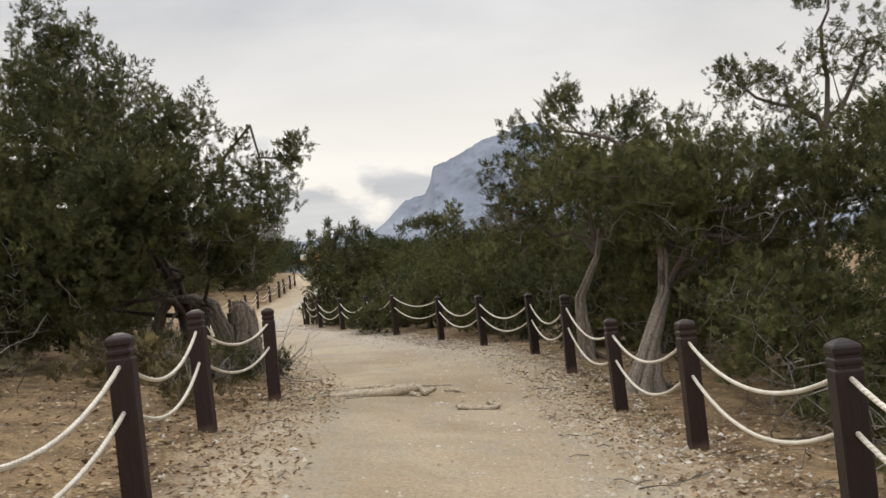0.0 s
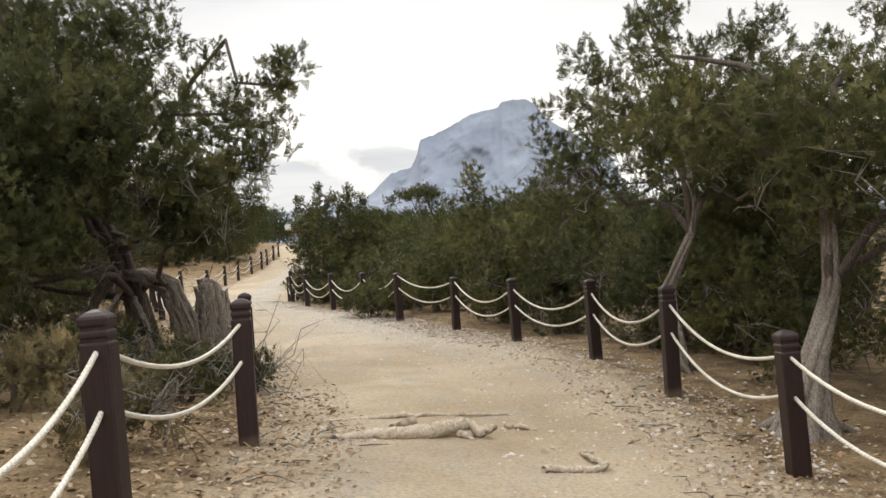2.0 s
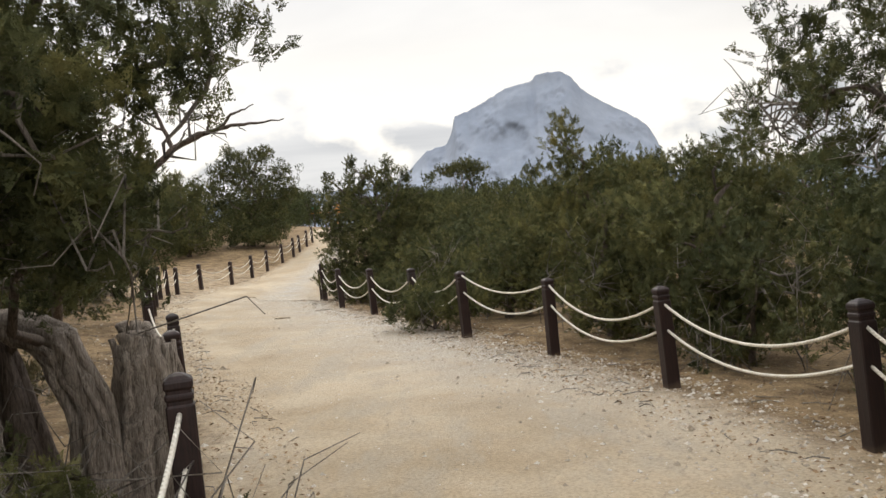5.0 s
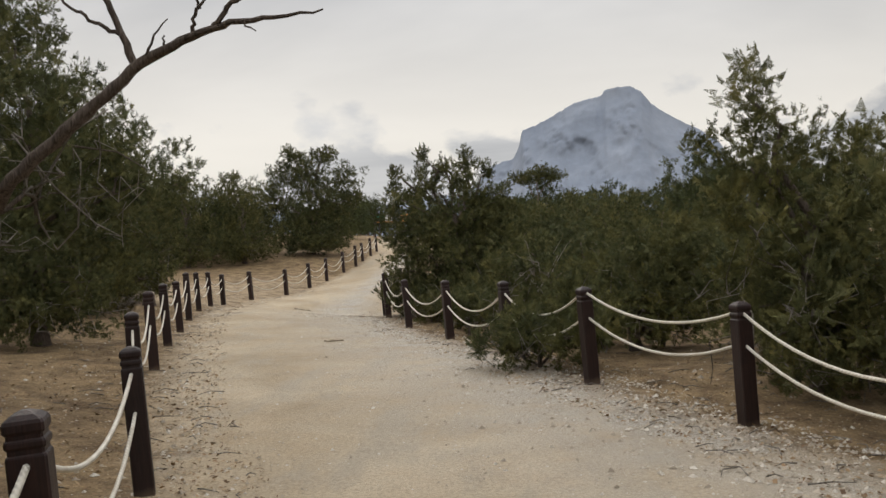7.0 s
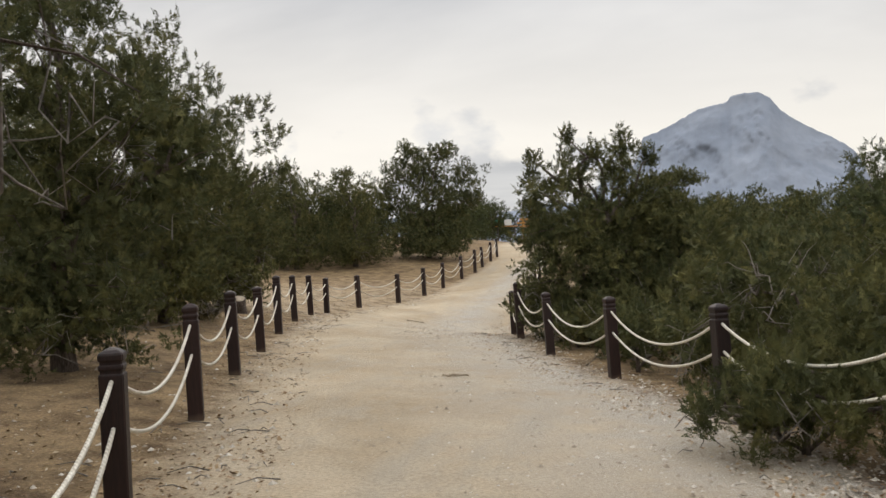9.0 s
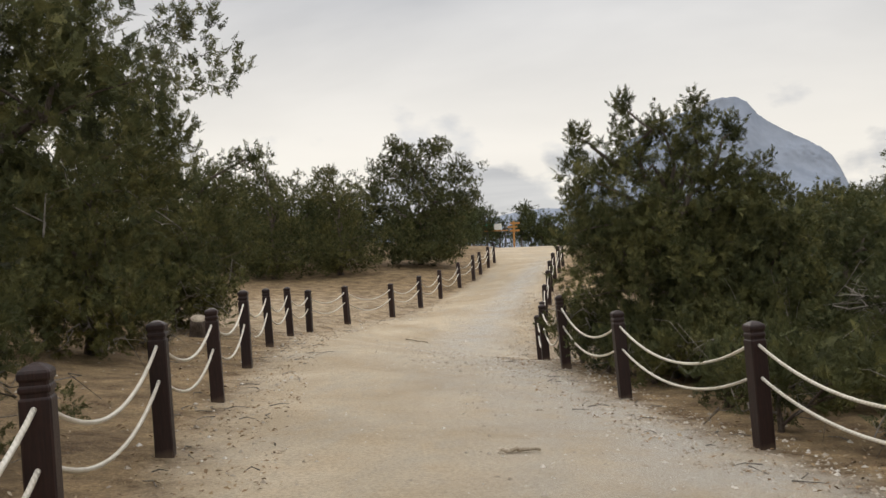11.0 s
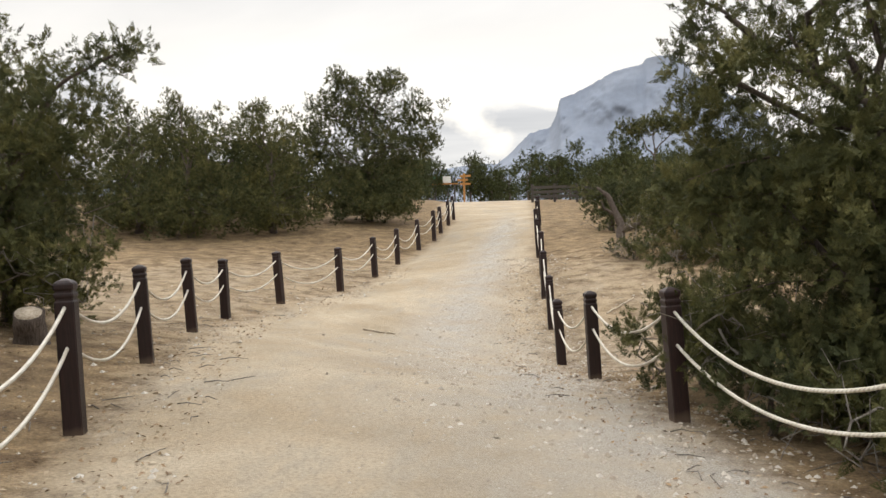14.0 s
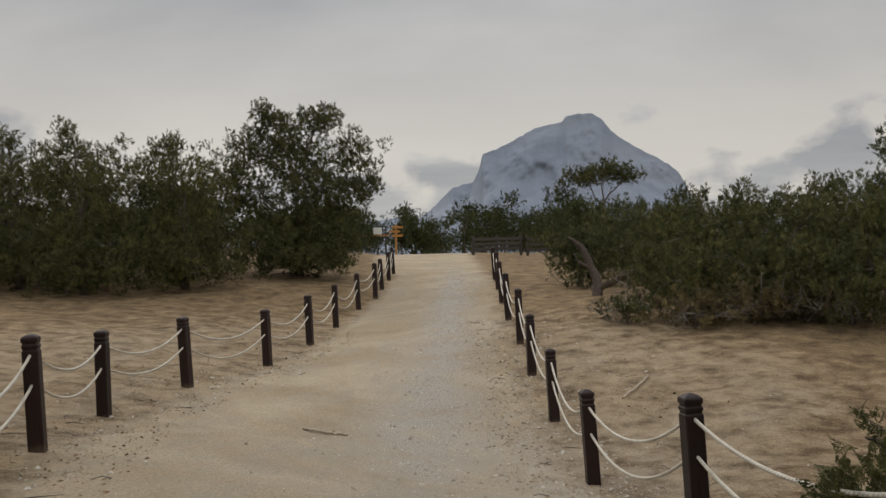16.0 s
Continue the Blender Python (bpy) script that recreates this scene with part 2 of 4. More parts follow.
def hazy_rock_material():
    k = Mat("hazed_limestone", 0.95, 0.1)
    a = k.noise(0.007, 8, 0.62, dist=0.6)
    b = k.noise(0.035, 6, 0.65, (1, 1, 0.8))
    # distance haze is put into the rock's colour: bluish, with little contrast
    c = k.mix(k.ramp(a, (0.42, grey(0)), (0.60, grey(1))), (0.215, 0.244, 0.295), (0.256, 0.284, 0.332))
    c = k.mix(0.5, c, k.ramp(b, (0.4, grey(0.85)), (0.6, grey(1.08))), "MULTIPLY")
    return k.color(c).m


def plain(name, c, rough=0.6, scale=12):
    k = Mat(name, rough)
    return k.color(k.mix(0.5, c, k.ramp(k.noise(scale, 4), (0.3, grey(0.65)), (0.7, grey(1.15))), "MULTIPLY")).m


M_GROUND, M_POST, M_ROPE = ground_material(), wood_post_material(), rope_material()
M_BARK = bark_material("juniper_bark", (0.05, 0.038, 0.03), (0.17, 0.135, 0.11))
M_BARK_PALE = bark_material("weathered_pale_bark", (0.10, 0.078, 0.06), (0.42, 0.36, 0.30), (11, 11, 0.9))
M_DEAD = bark_material("bleached_dead_wood", (0.11, 0.092, 0.076), (0.30, 0.268, 0.23))
M_ROOT = bark_material("worn_root_wood", (0.34, 0.27, 0.19), (0.64, 0.55, 0.43), (3, 3, 3))
M_LEAF = leaf_material("juniper_foliage", (0.040, 0.045, 0.021), (0.083, 0.091, 0.040), (0.145, 0.143, 0.064))
M_LEAF_FAR = leaf_material("woodland_foliage", (0.030, 0.039, 0.018), (0.054, 0.066, 0.029), (0.088, 0.097, 0.043), 45.0)
M_DRY = leaf_material("dry_scrub_foliage", (0.06, 0.052, 0.030), (0.13, 0.112, 0.062), (0.20, 0.17, 0.10))
M_STONE, M_LITTER, M_HAZY_ROCK = stone_material(), litter_material(), hazy_rock_material()


# ---- the lie of the land ----
# foot of each fence post along the walk: x, y, z
LEFT = [(-1.35, -0.4, 0.15), (-1.5, 2.1, 0.15), (-1.66, 4.57, 0.17), (-1.96, 7.0, 0.19), (-1.82, 9.0, 0.17), (-2.42, 12.0, 0.06),
        (-3.35, 14.7, 0.02), (-4.2, 17.2, 0.0), (-5.4, 19.7, 0.06), (-6.4, 22.3, 0.13), (-7.25, 24.7, 0.18), (-8.05, 27.1, 0.18),
        (-8.95, 29.75, 0.19), (-9.75, 32.35, 0.25), (-10.42, 34.9, 0.21), (-10.9, 37.2, 0.08), (-10.78, 39.44, 0.12),
        (-10.36, 42.0, 0.09), (-10.2, 44.6, 0.22), (-10.17, 47.3, 0.36), (-10.1, 50.3, 0.6), (-9.87, 51.9, 0.87), (-9.93, 53.9, 1.05),
        (-10.0, 56.4, 1.3), (-10.1, 58.8, 1.5)]
RIGHT = [(1.7, -0.6, 0.0), (1.75, 1.6, -0.02), (1.75, 3.9, -0.05), (1.72, 6.35, -0.06), (1.66, 8.85, -0.2), (1.49, 11.1, 0.02), (1.3, 13.7, 0.01),
         (0.61, 16.2, 0.01), (-0.19, 18.95, -0.05), (-1.25, 20.75, 0.05), (-2.13, 23.4, 0.06), (-3.15, 26.1, -0.03), (-4.18, 28.7, -0.05),
         (-4.97, 31.1, 0.02), (-5.5, 33.8, -0.18), (-5.86, 36.5, -0.56), (-6.03, 39.1, -0.36), (-6.19, 41.3, -0.03), (-6.28, 43.4, 0.28),
         (-6.42, 45.8, 0.55), (-6.5, 48.2, 0.8), (-6.55, 50.7, 1.05), (-6.6, 53.2, 1.28)]
FAR = [(64.0, 1.9), (75.0, 2.45), (92.0, 2.85), (130.0, 2.2), (400.0, -6.0), (2500.0, -60.0)]


def track(side):
    ys = [-400.0, -60.0] + [p[1] for p in side] + [f[0] for f in FAR]
    x_end = side[-1][0]
    xs = [side[0][0]] * 2 + [p[0] for p in side] + [x_end - (0.5 if side is LEFT else -0.4) * i - 0.9 * i for i in range(1, len(FAR) + 1)]
    zs = [0.0, 0.0] + [p[2] for p in side] + [f[1] for f in FAR]
    return np.array(ys), np.array(xs), np.array(zs)


LY, LX, LZ = track(LEFT)
RY, RX, RZ = track(RIGHT)


def soft(y, ys, vs):
    return sum(np.interp(y + o, ys, vs) for o in (-1.0, -0.5, 0, 0.5, 1.0)) / 5


def edges(y):
    return soft(y, LY, LX), soft(y, RY, RX)


def lie(x, y):
    """Height of the ground at x, y (arrays or numbers)."""
    x, y = np.asarray(x, float), np.asarray(y, float)
    xl, xr = edges(y)
    zl, zr = soft(y, LY, LZ), soft(y, RY, RZ)
    u = np.clip((x - xl) / (xr - xl), 0, 1)
    u = u * u * (3 - 2 * u) * 0.5 + u * 0.5
    z = zl * (1 - u) + zr * u
    dl, dr = np.clip(xl - x, 0, None), np.clip(x - xr, 0, None)
    z = z + 1.25 * (1 - np.exp(-dl * 0.10)) * np.exp(-(dl / 160) ** 2) - 0.25 * (1 - np.exp(-dr * 0.08))
    fill = np.clip((y - 30) / 8, 0, 1) * np.clip((52 - y) / 6, 0, 1)
    z = z + fill * 0.35 * (1 - np.exp(-dr * 0.5))
    rough = np.clip(np.maximum(dl, dr) / 1.2, 0.12, 1)
    z = z + rough * (0.035 * np.sin(1.9 * x + 0.7 * y) * np.sin(1.3 * y - 0.4 * x) + 0.018 * np.sin(4.7 * x + 1.1) * np.sin(4.1 * y + 0.6 * x))
    return z


def zat(x, y):
    return float(lie(x, y))


# ---- mesh helpers ----
def tri_mesh(name, verts, faces, mat, smooth=False):
    """A mesh of equal-sided faces from two numpy arrays."""
    verts, faces = np.asarray(verts, np.float32), np.asarray(faces, np.int32)
    me = bpy.data.meshes.new(name)
    n, k = faces.shape
    me.vertices.add(len(verts)); me.vertices.foreach_set("co", verts.ravel())
    me.loops.add(n * k); me.loops.foreach_set("vertex_index", faces.ravel())
    me.polygons.add(n)
    me.polygons.foreach_set("loop_start", np.arange(0, n * k, k, dtype=np.int32))
    me.polygons.foreach_set("use_smooth", np.full(n, smooth))
    me.update(calc_edges=True)
    me.materials.append(mat)
    return me


class Tubes:
    """Gathers tapered, bent tubes into one mesh."""

    def __init__(self):
        self.v, self.f, self.c = [], [], 0

    def add(self, pts, radii, sides=6, knots=0.0, rng=None):
        pts = np.asarray(pts, float)
        n = len(pts)
        radii = np.broadcast_to(np.asarray(radii, float), (n,))
        tan = np.gradient(pts, axis=0)
        tan /= np.linalg.norm(tan, axis=1)[:, None] + 1e-9
        ref = np.array([0.31, 0.17, 0.93]) if abs(tan[0][2]) < 0.8 else np.array([0.95, 0.2, 0.1])
        ang = np.linspace(0, 2 * np.pi, sides, endpoint=False)
        for i in range(n):
            a = np.cross(tan[i], ref); a /= np.linalg.norm(a) + 1e-9
            b = np.cross(tan[i], a)
            r = radii[i] * (1 + (rng.uniform(-knots, knots, sides) if knots else 0))
            self.v.append(pts[i] + (np.cos(ang) * r)[:, None] * a + (np.sin(ang) * r)[:, None] * b)
        for i in range(n - 1):
            o = self.c + i * sides
            for j in range(sides):
                q = (j + 1) % sides
                self.f.append((o + j, o + q, o + sides + q, o + sides + j))
        # closed ends
        for o in (self.c, self.c + (n - 1) * sides):
            for j in range(1, sides - 1, 2):
                self.f.append((o, o + j, o + j + 1, o + (j + 2) % sides))
        self.c += n * sides

    def mesh(self, name, mat):
        return tri_mesh(name, np.concatenate(self.v), self.f, mat, True)


def bend(a, b, rng, sag=0.15, n=6, wob=0.06):
    """A crooked line from a to b."""
    a, b = np.asarray(a, float), np.asarray(b, float)
    t = np.linspace(0, 1, n)[:, None]
    d = np.linalg.norm(b - a)
    p = a + (b - a) * t
    p[:, 2] += (np.sin(t[:, 0] * np.pi) * sag * d)
    ph, fr, am = rng.uniform(0, 6.28, 3), rng.uniform(1.2, 3.2, 3), rng.normal(0, wob * d * 1.1, 3)
    w = (am * np.sin(t * np.pi * fr + ph) + rng.normal(0, wob * d * 0.18, (n, 3))) * np.sin(t * np.pi)
    return p + w


def sprays(centres, radii, rng, tufts, leaves, length, width, up=0.75):
    """Feathery plumes gathered round clump centres: one narrow triangle a sprig, laid along the plume."""
    C = np.repeat(np.asarray(centres), tufts, axis=0)
    Rr = np.repeat(np.asarray(radii), tufts)
    n = len(C)
    d = rng.normal(0, 1, (n, 3)); d /= np.linalg.norm(d, axis=1)[:, None]
    pos = C + d * (Rr * rng.uniform(0.35, 1.0, n))[:, None]
    ax = d * 0.75 + np.array([0, 0, up]) + rng.normal(0, 0.3, (n, 3))
    ax /= np.linalg.norm(ax, axis=1)[:, None]
    P, A = np.repeat(pos, leaves, axis=0), np.repeat(ax, leaves, axis=0)
    m = len(P)
    u = rng.uniform(0, 1, m)[:, None]
    ld = A + rng.normal(0, 0.5, (m, 3)) * (1.25 - 0.6 * u)
    ld /= np.linalg.norm(ld, axis=1)[:, None]
    base = P + A * (u * 1.6 - 0.6) * length + rng.normal(0, length * 0.17, (m, 3)) * (1.2 - 0.8 * u)
    side = np.cross(ld, rng.normal(0, 1, (m, 3))); side /= np.linalg.norm(side, axis=1)[:, None] + 1e-9
    L = length * rng.uniform(0.6, 1.3, m)[:, None]
    W = width * rng.uniform(0.7, 1.3, m)[:, None]
    v = np.stack([base - side * W * 0.5, base + side * W * 0.5, base + ld * L], axis=1).reshape(-1, 3)
    return v


def juniper(name, label, x, y, lobes, seed, trunk_to=None, trunk_r=0.10, leaf=0.088, dens=1.0, mat=None, bark=None, dead=10, lean=(0, 0),
            strands=1, clump=0.20, tufts=20, leaves=6, category="tree", group="junipers", flare=1.5, twigs=0.16, core=1.0, core_leaf=0.16, skirt=True, bole=None):
    """One juniper: lobes are (dx, dy, z, radius across, radius up) of the crown about its foot."""
    rng = np.random.default_rng(seed)
    z0 = zat(x, y) - 0.05
    if skirt and strands == 1 and category == "tree" and trunk_r < 0.115:
        wide = max(l[3] for l in lobes)
        lobes = lobes + [(0.1, -0.3, 0.6, wide * 0.85, 0.6)]
    root = new(name)
    root.matrix_basis = pose(x, y, z0)
    tagged(root, label, category, group)
    wood, boughs = Tubes(), Tubes()
    top = max(l[2] for l in lobes)
    trunk_to = trunk_to or (lean[0], lean[1], top * 0.6)
    spine = bend((0, 0, -0.1), trunk_to, rng, 0.0, 8, 0.045)
    if bole:
        b = np.array(bole, float)
        tt, t8 = np.linspace(0, 1, len(b)), np.linspace(0, 1, 8)
        spine = np.stack([np.interp(t8, tt, b[:, q]) for q in range(3)], 1)
    rad = np.linspace(1, 0.28, 8) * trunk_r
    rad[0] *= flare; rad[1] *= 1 + (flare - 1) * 0.4
    if strands == 1:
        wood.add(spine, rad, 9, 0.12, rng)
    else:
        for s in range(strands):
            ph = s * 2 * np.pi / strands
            tw = np.linspace(0, 2.4, 8) + ph
            off = np.stack([np.cos(tw), np.sin(tw), np.zeros(8)], 1) * (rad * rng.uniform(0.55, 0.8))[:, None]
            wood.add(spine + off, rad * rng.uniform(0.26, 0.42), 7, 0.2, rng)
        wood.add(spine, rad * 0.7, 8, 0.15, rng)
        for s in range(4):
            a = rng.uniform(0, 6.28)
            end = np.array([math.cos(a), math.sin(a), 0]) * trunk_r * rng.uniform(3, 5)
            wood.add([(0, 0, 0.3), end * 0.35 + [0, 0, 0.12], end * 0.7 + [0, 0, 0.03], end + [0, 0, -0.08]], [trunk_r * 0.5, trunk_r * 0.35, trunk_r * 0.22, 0.015], 7, 0.15, rng)
    cents, rads, arms = [], [], []
    for lx, ly, lz, ra, rz in lobes:
        fork = spine[min(7, max(2, int(7 * max(0.2, (lz - rz * 0.8)) / max(trunk_to[2], 0.5))))]
        limb = bend(fork, (lx, ly, lz), rng, 0.08, 7, 0.1)
        arms.append(limb[2:])
        boughs.add(limb, np.linspace(min(trunk_r * 0.4, 0.042), 0.012, 7), 6, 0.1, rng)
        k = max(5, int(dens * 3.1 * ra * (ra + rz) / (2 * clump * clump) * 0.36))
        d = rng.normal(0, 1, (k, 3)); d /= np.linalg.norm(d, axis=1)[:, None]
        # uneven shell: some clumps stick out, others stay deep
        r = rng.uniform(0.45, 1.0, k) ** 0.6 * (1 + 0.16 * np.sin(5 * d[:, 0] + seed) * np.sin(4 * d[:, 2] + 1.7 * d[:, 1]) + rng.normal(0, 0.09, k))
        c = np.array([lx, ly, lz]) + d * r[:, None] * np.array([ra, ra, rz])
        c = c[c[:, 2] > 0.1]
        cents.append(c)
        rads.append(rng.uniform(0.6, 1.15, len(c)) * clump)
        for q in c[: int(len(c) * twigs)]:
            s = limb[rng.integers(2, 7)]
            boughs.add(bend(s, q, rng, 0.06, 4, 0.08), [0.016, 0.012, 0.008, 0.004], 3)
    cents, rads = np.concatenate(cents), np.concatenate(rads)
    v = sprays(cents, rads, rng, tufts, leaves, leaf * 0.72, leaf * 0.52)
    # older, coarser growth deep inside the crown
    inner = []
    for lx, ly, lz, ra, rz in lobes:
        k = int(dens * core * 230 * ra * (ra + rz) / 2)
        d = rng.normal(0, 1, (k, 3)); d /= np.linalg.norm(d, axis=1)[:, None] + 1e-9
        c = np.array([lx, ly, lz]) + d * (rng.random(k) ** 0.5 * 0.74)[:, None] * np.array([ra, ra, rz])
        inner.append(c[c[:, 2] > 0.05])
    inner = np.concatenate(inner)
    v = np.concatenate([v, sprays(inner, np.full(len(inner), 0.12), rng, 1, 5, core_leaf * 0.75, core_leaf * 0.6)])
    trunk = new("trunk", wood.mesh("trunk", bark or M_BARK)); trunk.parent = root
    limbs = new("limbs", boughs.mesh("limbs", M_BARK)); limbs.parent = root
    f = new("foliage", tri_mesh("foliage", v, np.arange(len(v)).reshape(-1, 3), mat or M_LEAF)); f.parent = root
    tagged(f, kind="stuff")
    if dead:
        bare = Tubes()
        lo = sorted(lobes, key=lambda l: l[2] - l[4])[: max(2, len(lobes) // 2)]
        for i in range(dead):
            l = lo[i % len(lo)]
            a = rng.uniform(0, 6.28)
            end = np.array([l[0] + math.cos(a) * l[3] * 0.95, l[1] + math.sin(a) * l[3] * 0.95, max(0.25, l[2] - l[4] * rng.uniform(0.2, 0.95))])
            hold = np.concatenate(arms + [spine[1:6]])
            near = np.linalg.norm(hold - end, axis=1)
            s = hold[near.argmin()]
            reach = min(1.0, 0.95 * l[3])
            if near.min() > reach:
                end = s + (end - s) * (reach / near.min())
            line = bend(s, end, rng, 0.05, 10, 0.26)
            bare.add(line, np.linspace(0.013, 0.003, 10), 4)
            for j in range(4):
                p = line[rng.integers(3, 10)]
                bare.add(bend(p, p + rng.normal(0, 0.22, 3) + [0, 0, 0.05], rng, 0.1, 4, 0.25), [0.007, 0.005, 0.004, 0.002], 3)
        b = new("dead_branches", bare.mesh("dead_branches", M_DEAD)); b.parent = root
        tagged(b, "bleached bare twigs", kind="stuff")
    return root


# ---- ground ----
def ground():
    def axis(a, b, step, far_a, far_b):
        mid = list(np.arange(a, b, step))
        lo, hi, s = [], [], step
        p = a
        while p > far_a:
            s *= 1.22; p -= s; lo.append(p)
        s, p = step, mid[-1]
        while p < far_b:
            s *= 1.22; p += s; hi.append(p)
        return np.array(lo[::-1] + mid + hi)

    xs, ys = axis(-17, 6, 0.2, -2500, 2500), axis(-2, 62, 0.25, -400, 3000)
    X, Y = np.meshgrid(xs, ys)
    Z = lie(X, Y)
    xl, xr = edges(Y)
    near = (X > -18) & (X < 7) & (Y > -3) & (Y < 63)
    rng = np.random.default_rng(5)
    Z = Z + near * rng.normal(0, 0.004, Z.shape)
    v = np.stack([X, Y, Z], -1).reshape(-1, 3)
    nx, ny = len(xs), len(ys)
    i = (np.arange(ny - 1)[:, None] * nx + np.arange(nx - 1)).ravel()
    f = np.stack([i, i + 1, i + nx + 1, i + nx], 1)
    me = tri_mesh("ground", v, f, M_GROUND, True)
    # how trodden the earth is, from the middle of the path outwards
    half = (xr - xl) / 2
    d = np.abs(X - (xl + xr) / 2) / half
    wear = np.clip(1.35 - d ** 2 * 0.95, 0, 1)
    wide = np.clip(1 - np.abs(Y - 41) / 12, 0, 1) * np.clip(1 - (xl - X) / 9, 0, 1) * (X < xl)
    wide = wide + np.clip(1 - np.abs(Y - 40) / 9, 0, 1) * np.clip(1 - (X - xr) / 6, 0, 1) * (X > xr)
    wear = np.maximum(wear, 0.42 * np.clip(wide * 2, 0, 1))
    at = me.attributes.new("trodden", "FLOAT", "POINT")
    at.data.foreach_set("value", wear.astype(np.float32).ravel())
    u = (X - xl) / (xr - xl)
    runnel = np.exp(-((u - 0.66) / 0.14) ** 2) * np.clip((Y - 30) / 8, 0, 1) * np.clip((62 - Y) / 8, 0, 1)
    verge = np.exp(-((u - 1.0) / 0.48) ** 2) * np.clip((Y - 13) / 6, 0, 1) * np.clip((40 - Y) / 6, 0, 1)
    at = me.attributes.new("chippings", "FLOAT", "POINT")
    at.data.foreach_set("value", np.clip(np.maximum(runnel, verge), 0, 1).astype(np.float32).ravel())
    return tagged(new("ground", me), "pale trodden sandy earth path with litter-strewn edges", "ground", kind="structure")


ground()


# ---- mountain and far hills ----
def ridge(name, label, profile, dist, depth, seed, rugged, cell=0.09, rows=100):
    az = np.arange(profile[0][0], profile[-1][0] + 0.001, cell)
    el = np.interp(az, [p[0] for p in profile], [p[1] for p in profile])
    el = el + np.array([0.07 * noise.fractal(Vector((a * 2.3, seed, 0)), 0.7, 2.2, 5) * min(1, e / 5) for a, e in zip(az, el)])
    vs = []
    for j in range(rows):
        t = j / (rows - 1) * 1.15
        for a, e in zip(az, el):
            top = math.tan(radians(e)) * dist
            # a steep face above, an apron of scree below, and a back slope
            if t <= 1:
                drop = t * 0.9 + 0.1 * t * t
                r = dist - depth * (1 - t) ** 1.25
            else:
                drop, r = 1 - (t - 1) * 2.2, dist + depth * (t - 1) * 1.2
            along, high = radians(a) * dist / 100, top * drop / 100
            n = noise.fractal(Vector((along * 1.5, high * 1.3, seed)), 0.75, 2.1, 6)
            # buttresses and gullies run slantwise down from the summit
            g = 1 - 2 * abs(noise.noise(Vector((along * 0.9 + high * 0.5 + 0.5 * n, high * 0.35, seed + 9))))
            edge = max(0.0, 1 - abs(t - 1) * 7)
            h = top * drop + rugged * 0.12 * n * (1 - edge) * min(1, top / 120)
            rr = r - rugged * (0.55 * n + 0.5 * g) * (1 - edge * 0.8)
            x, y = math.sin(radians(a)) * rr - 3.5, math.cos(radians(a)) * rr + 14
            vs.append((x, y, h - 12 * (1 - min(1, drop * 3))))
    n = len(az)
    i = (np.arange(rows - 1)[:, None] * n + np.arange(n - 1)).ravel()
    me = tri_mesh(name, vs, np.stack([i, i + 1, i + n + 1, i + n], 1), M_HAZY_ROCK, True)
    return tagged(new(name, me), label, "mountain", kind="structure")


PEAK = [(-9, 0.8), (-7.5, 1.6), (-6, 2.4), (-4.8, 3.2), (-3.7, 4.0), (-2.7, 4.95), (-2.2, 5.42), (-1.6, 5.55), (-0.9, 5.75), (-0.6, 6.2), (-0.4, 6.8), (-0.27, 7.5), (0.6, 7.8),
        (1.5, 8.15), (2.3, 8.6), (3.1, 9.0), (4.0, 9.2), (4.9, 9.35), (5.1, 9.7), (5.9, 9.82), (6.7, 9.82), (7.4, 9.42), (8.0, 8.6), (8.8, 8.0), (9.75, 7.4),
        (10.8, 6.8), (11.5, 6.35), (12.05, 5.85), (12.5, 5.0), (13.1, 3.44), (14.5, 2.2), (17, 1.2), (20, 0.6)]
HILLS = [(-60, 2.2), (-48, 2.9), (-40, 2.4), (-30, 3.0), (-22, 2.5), (-16, 2.9), (-12, 3.3), (-9, 3.1), (-7.5, 3.35), (-5.5, 3.6), (-4, 3.5), (-1, 3.0), (6, 2.6), (14, 3.0), (22, 2.6), (34, 3.2), (45, 2.4), (60, 2.8)]
# the haze on both ridges is only their material's blue-grey colour
ridge("mountain", "bare limestone peak with a cliff shoulder, coloured blue-grey for haze", PEAK, 1500.0, 330.0, 3.0, 26.0, 0.11)
ridge("far_hills", "low hills on the horizon, coloured blue-grey for haze", HILLS, 2600.0, 700.0, 8.0, 30.0, 0.6, 40)


# ---- fences ----
POST_H = 0.94


def post_parts():
    """One square post: chamfered shaft, two carved rings and a faceted cap."""
    bm = bmesh.new()
    w = 0.062
    prof = [(-0.12, 1.0), (0.0, 1.0), (0.80, 1.0), (0.806, 0.97), (0.811, 0.89), (0.826, 0.89), (0.831, 0.97), (0.836, 1.0), (0.848, 1.0), (0.854, 0.97),
            (0.859, 0.89), (0.872, 0.89), (0.878, 0.98), (0.884, 1.02), (0.906, 1.02), (0.917, 0.94), (0.932, 0.62), (0.943, 0.2)]
    rings = []
    for z, s in prof:
        c, r = 0.87, w * s
        ring = [bm.verts.new((px * r, py * r, z)) for px, py in ((1, -c), (1, c), (c, 1), (-c, 1), (-1, c), (-1, -c), (-c, -1), (c, -1))]
        rings.append(ring)
    for a, b in zip(rings, rings[1:]):
        for i in range(8):
            bm.faces.new((a[i], a[(i + 1) % 8], b[(i + 1) % 8], b[i]))
    bm.faces.new(rings[-1]); bm.faces.new(rings[0][::-1])
    me = bpy.data.meshes.new("fence_post")
    bm.to_mesh(me); bm.free()
    me.materials.append(M_POST)
    return me


POST_MESH = post_parts()


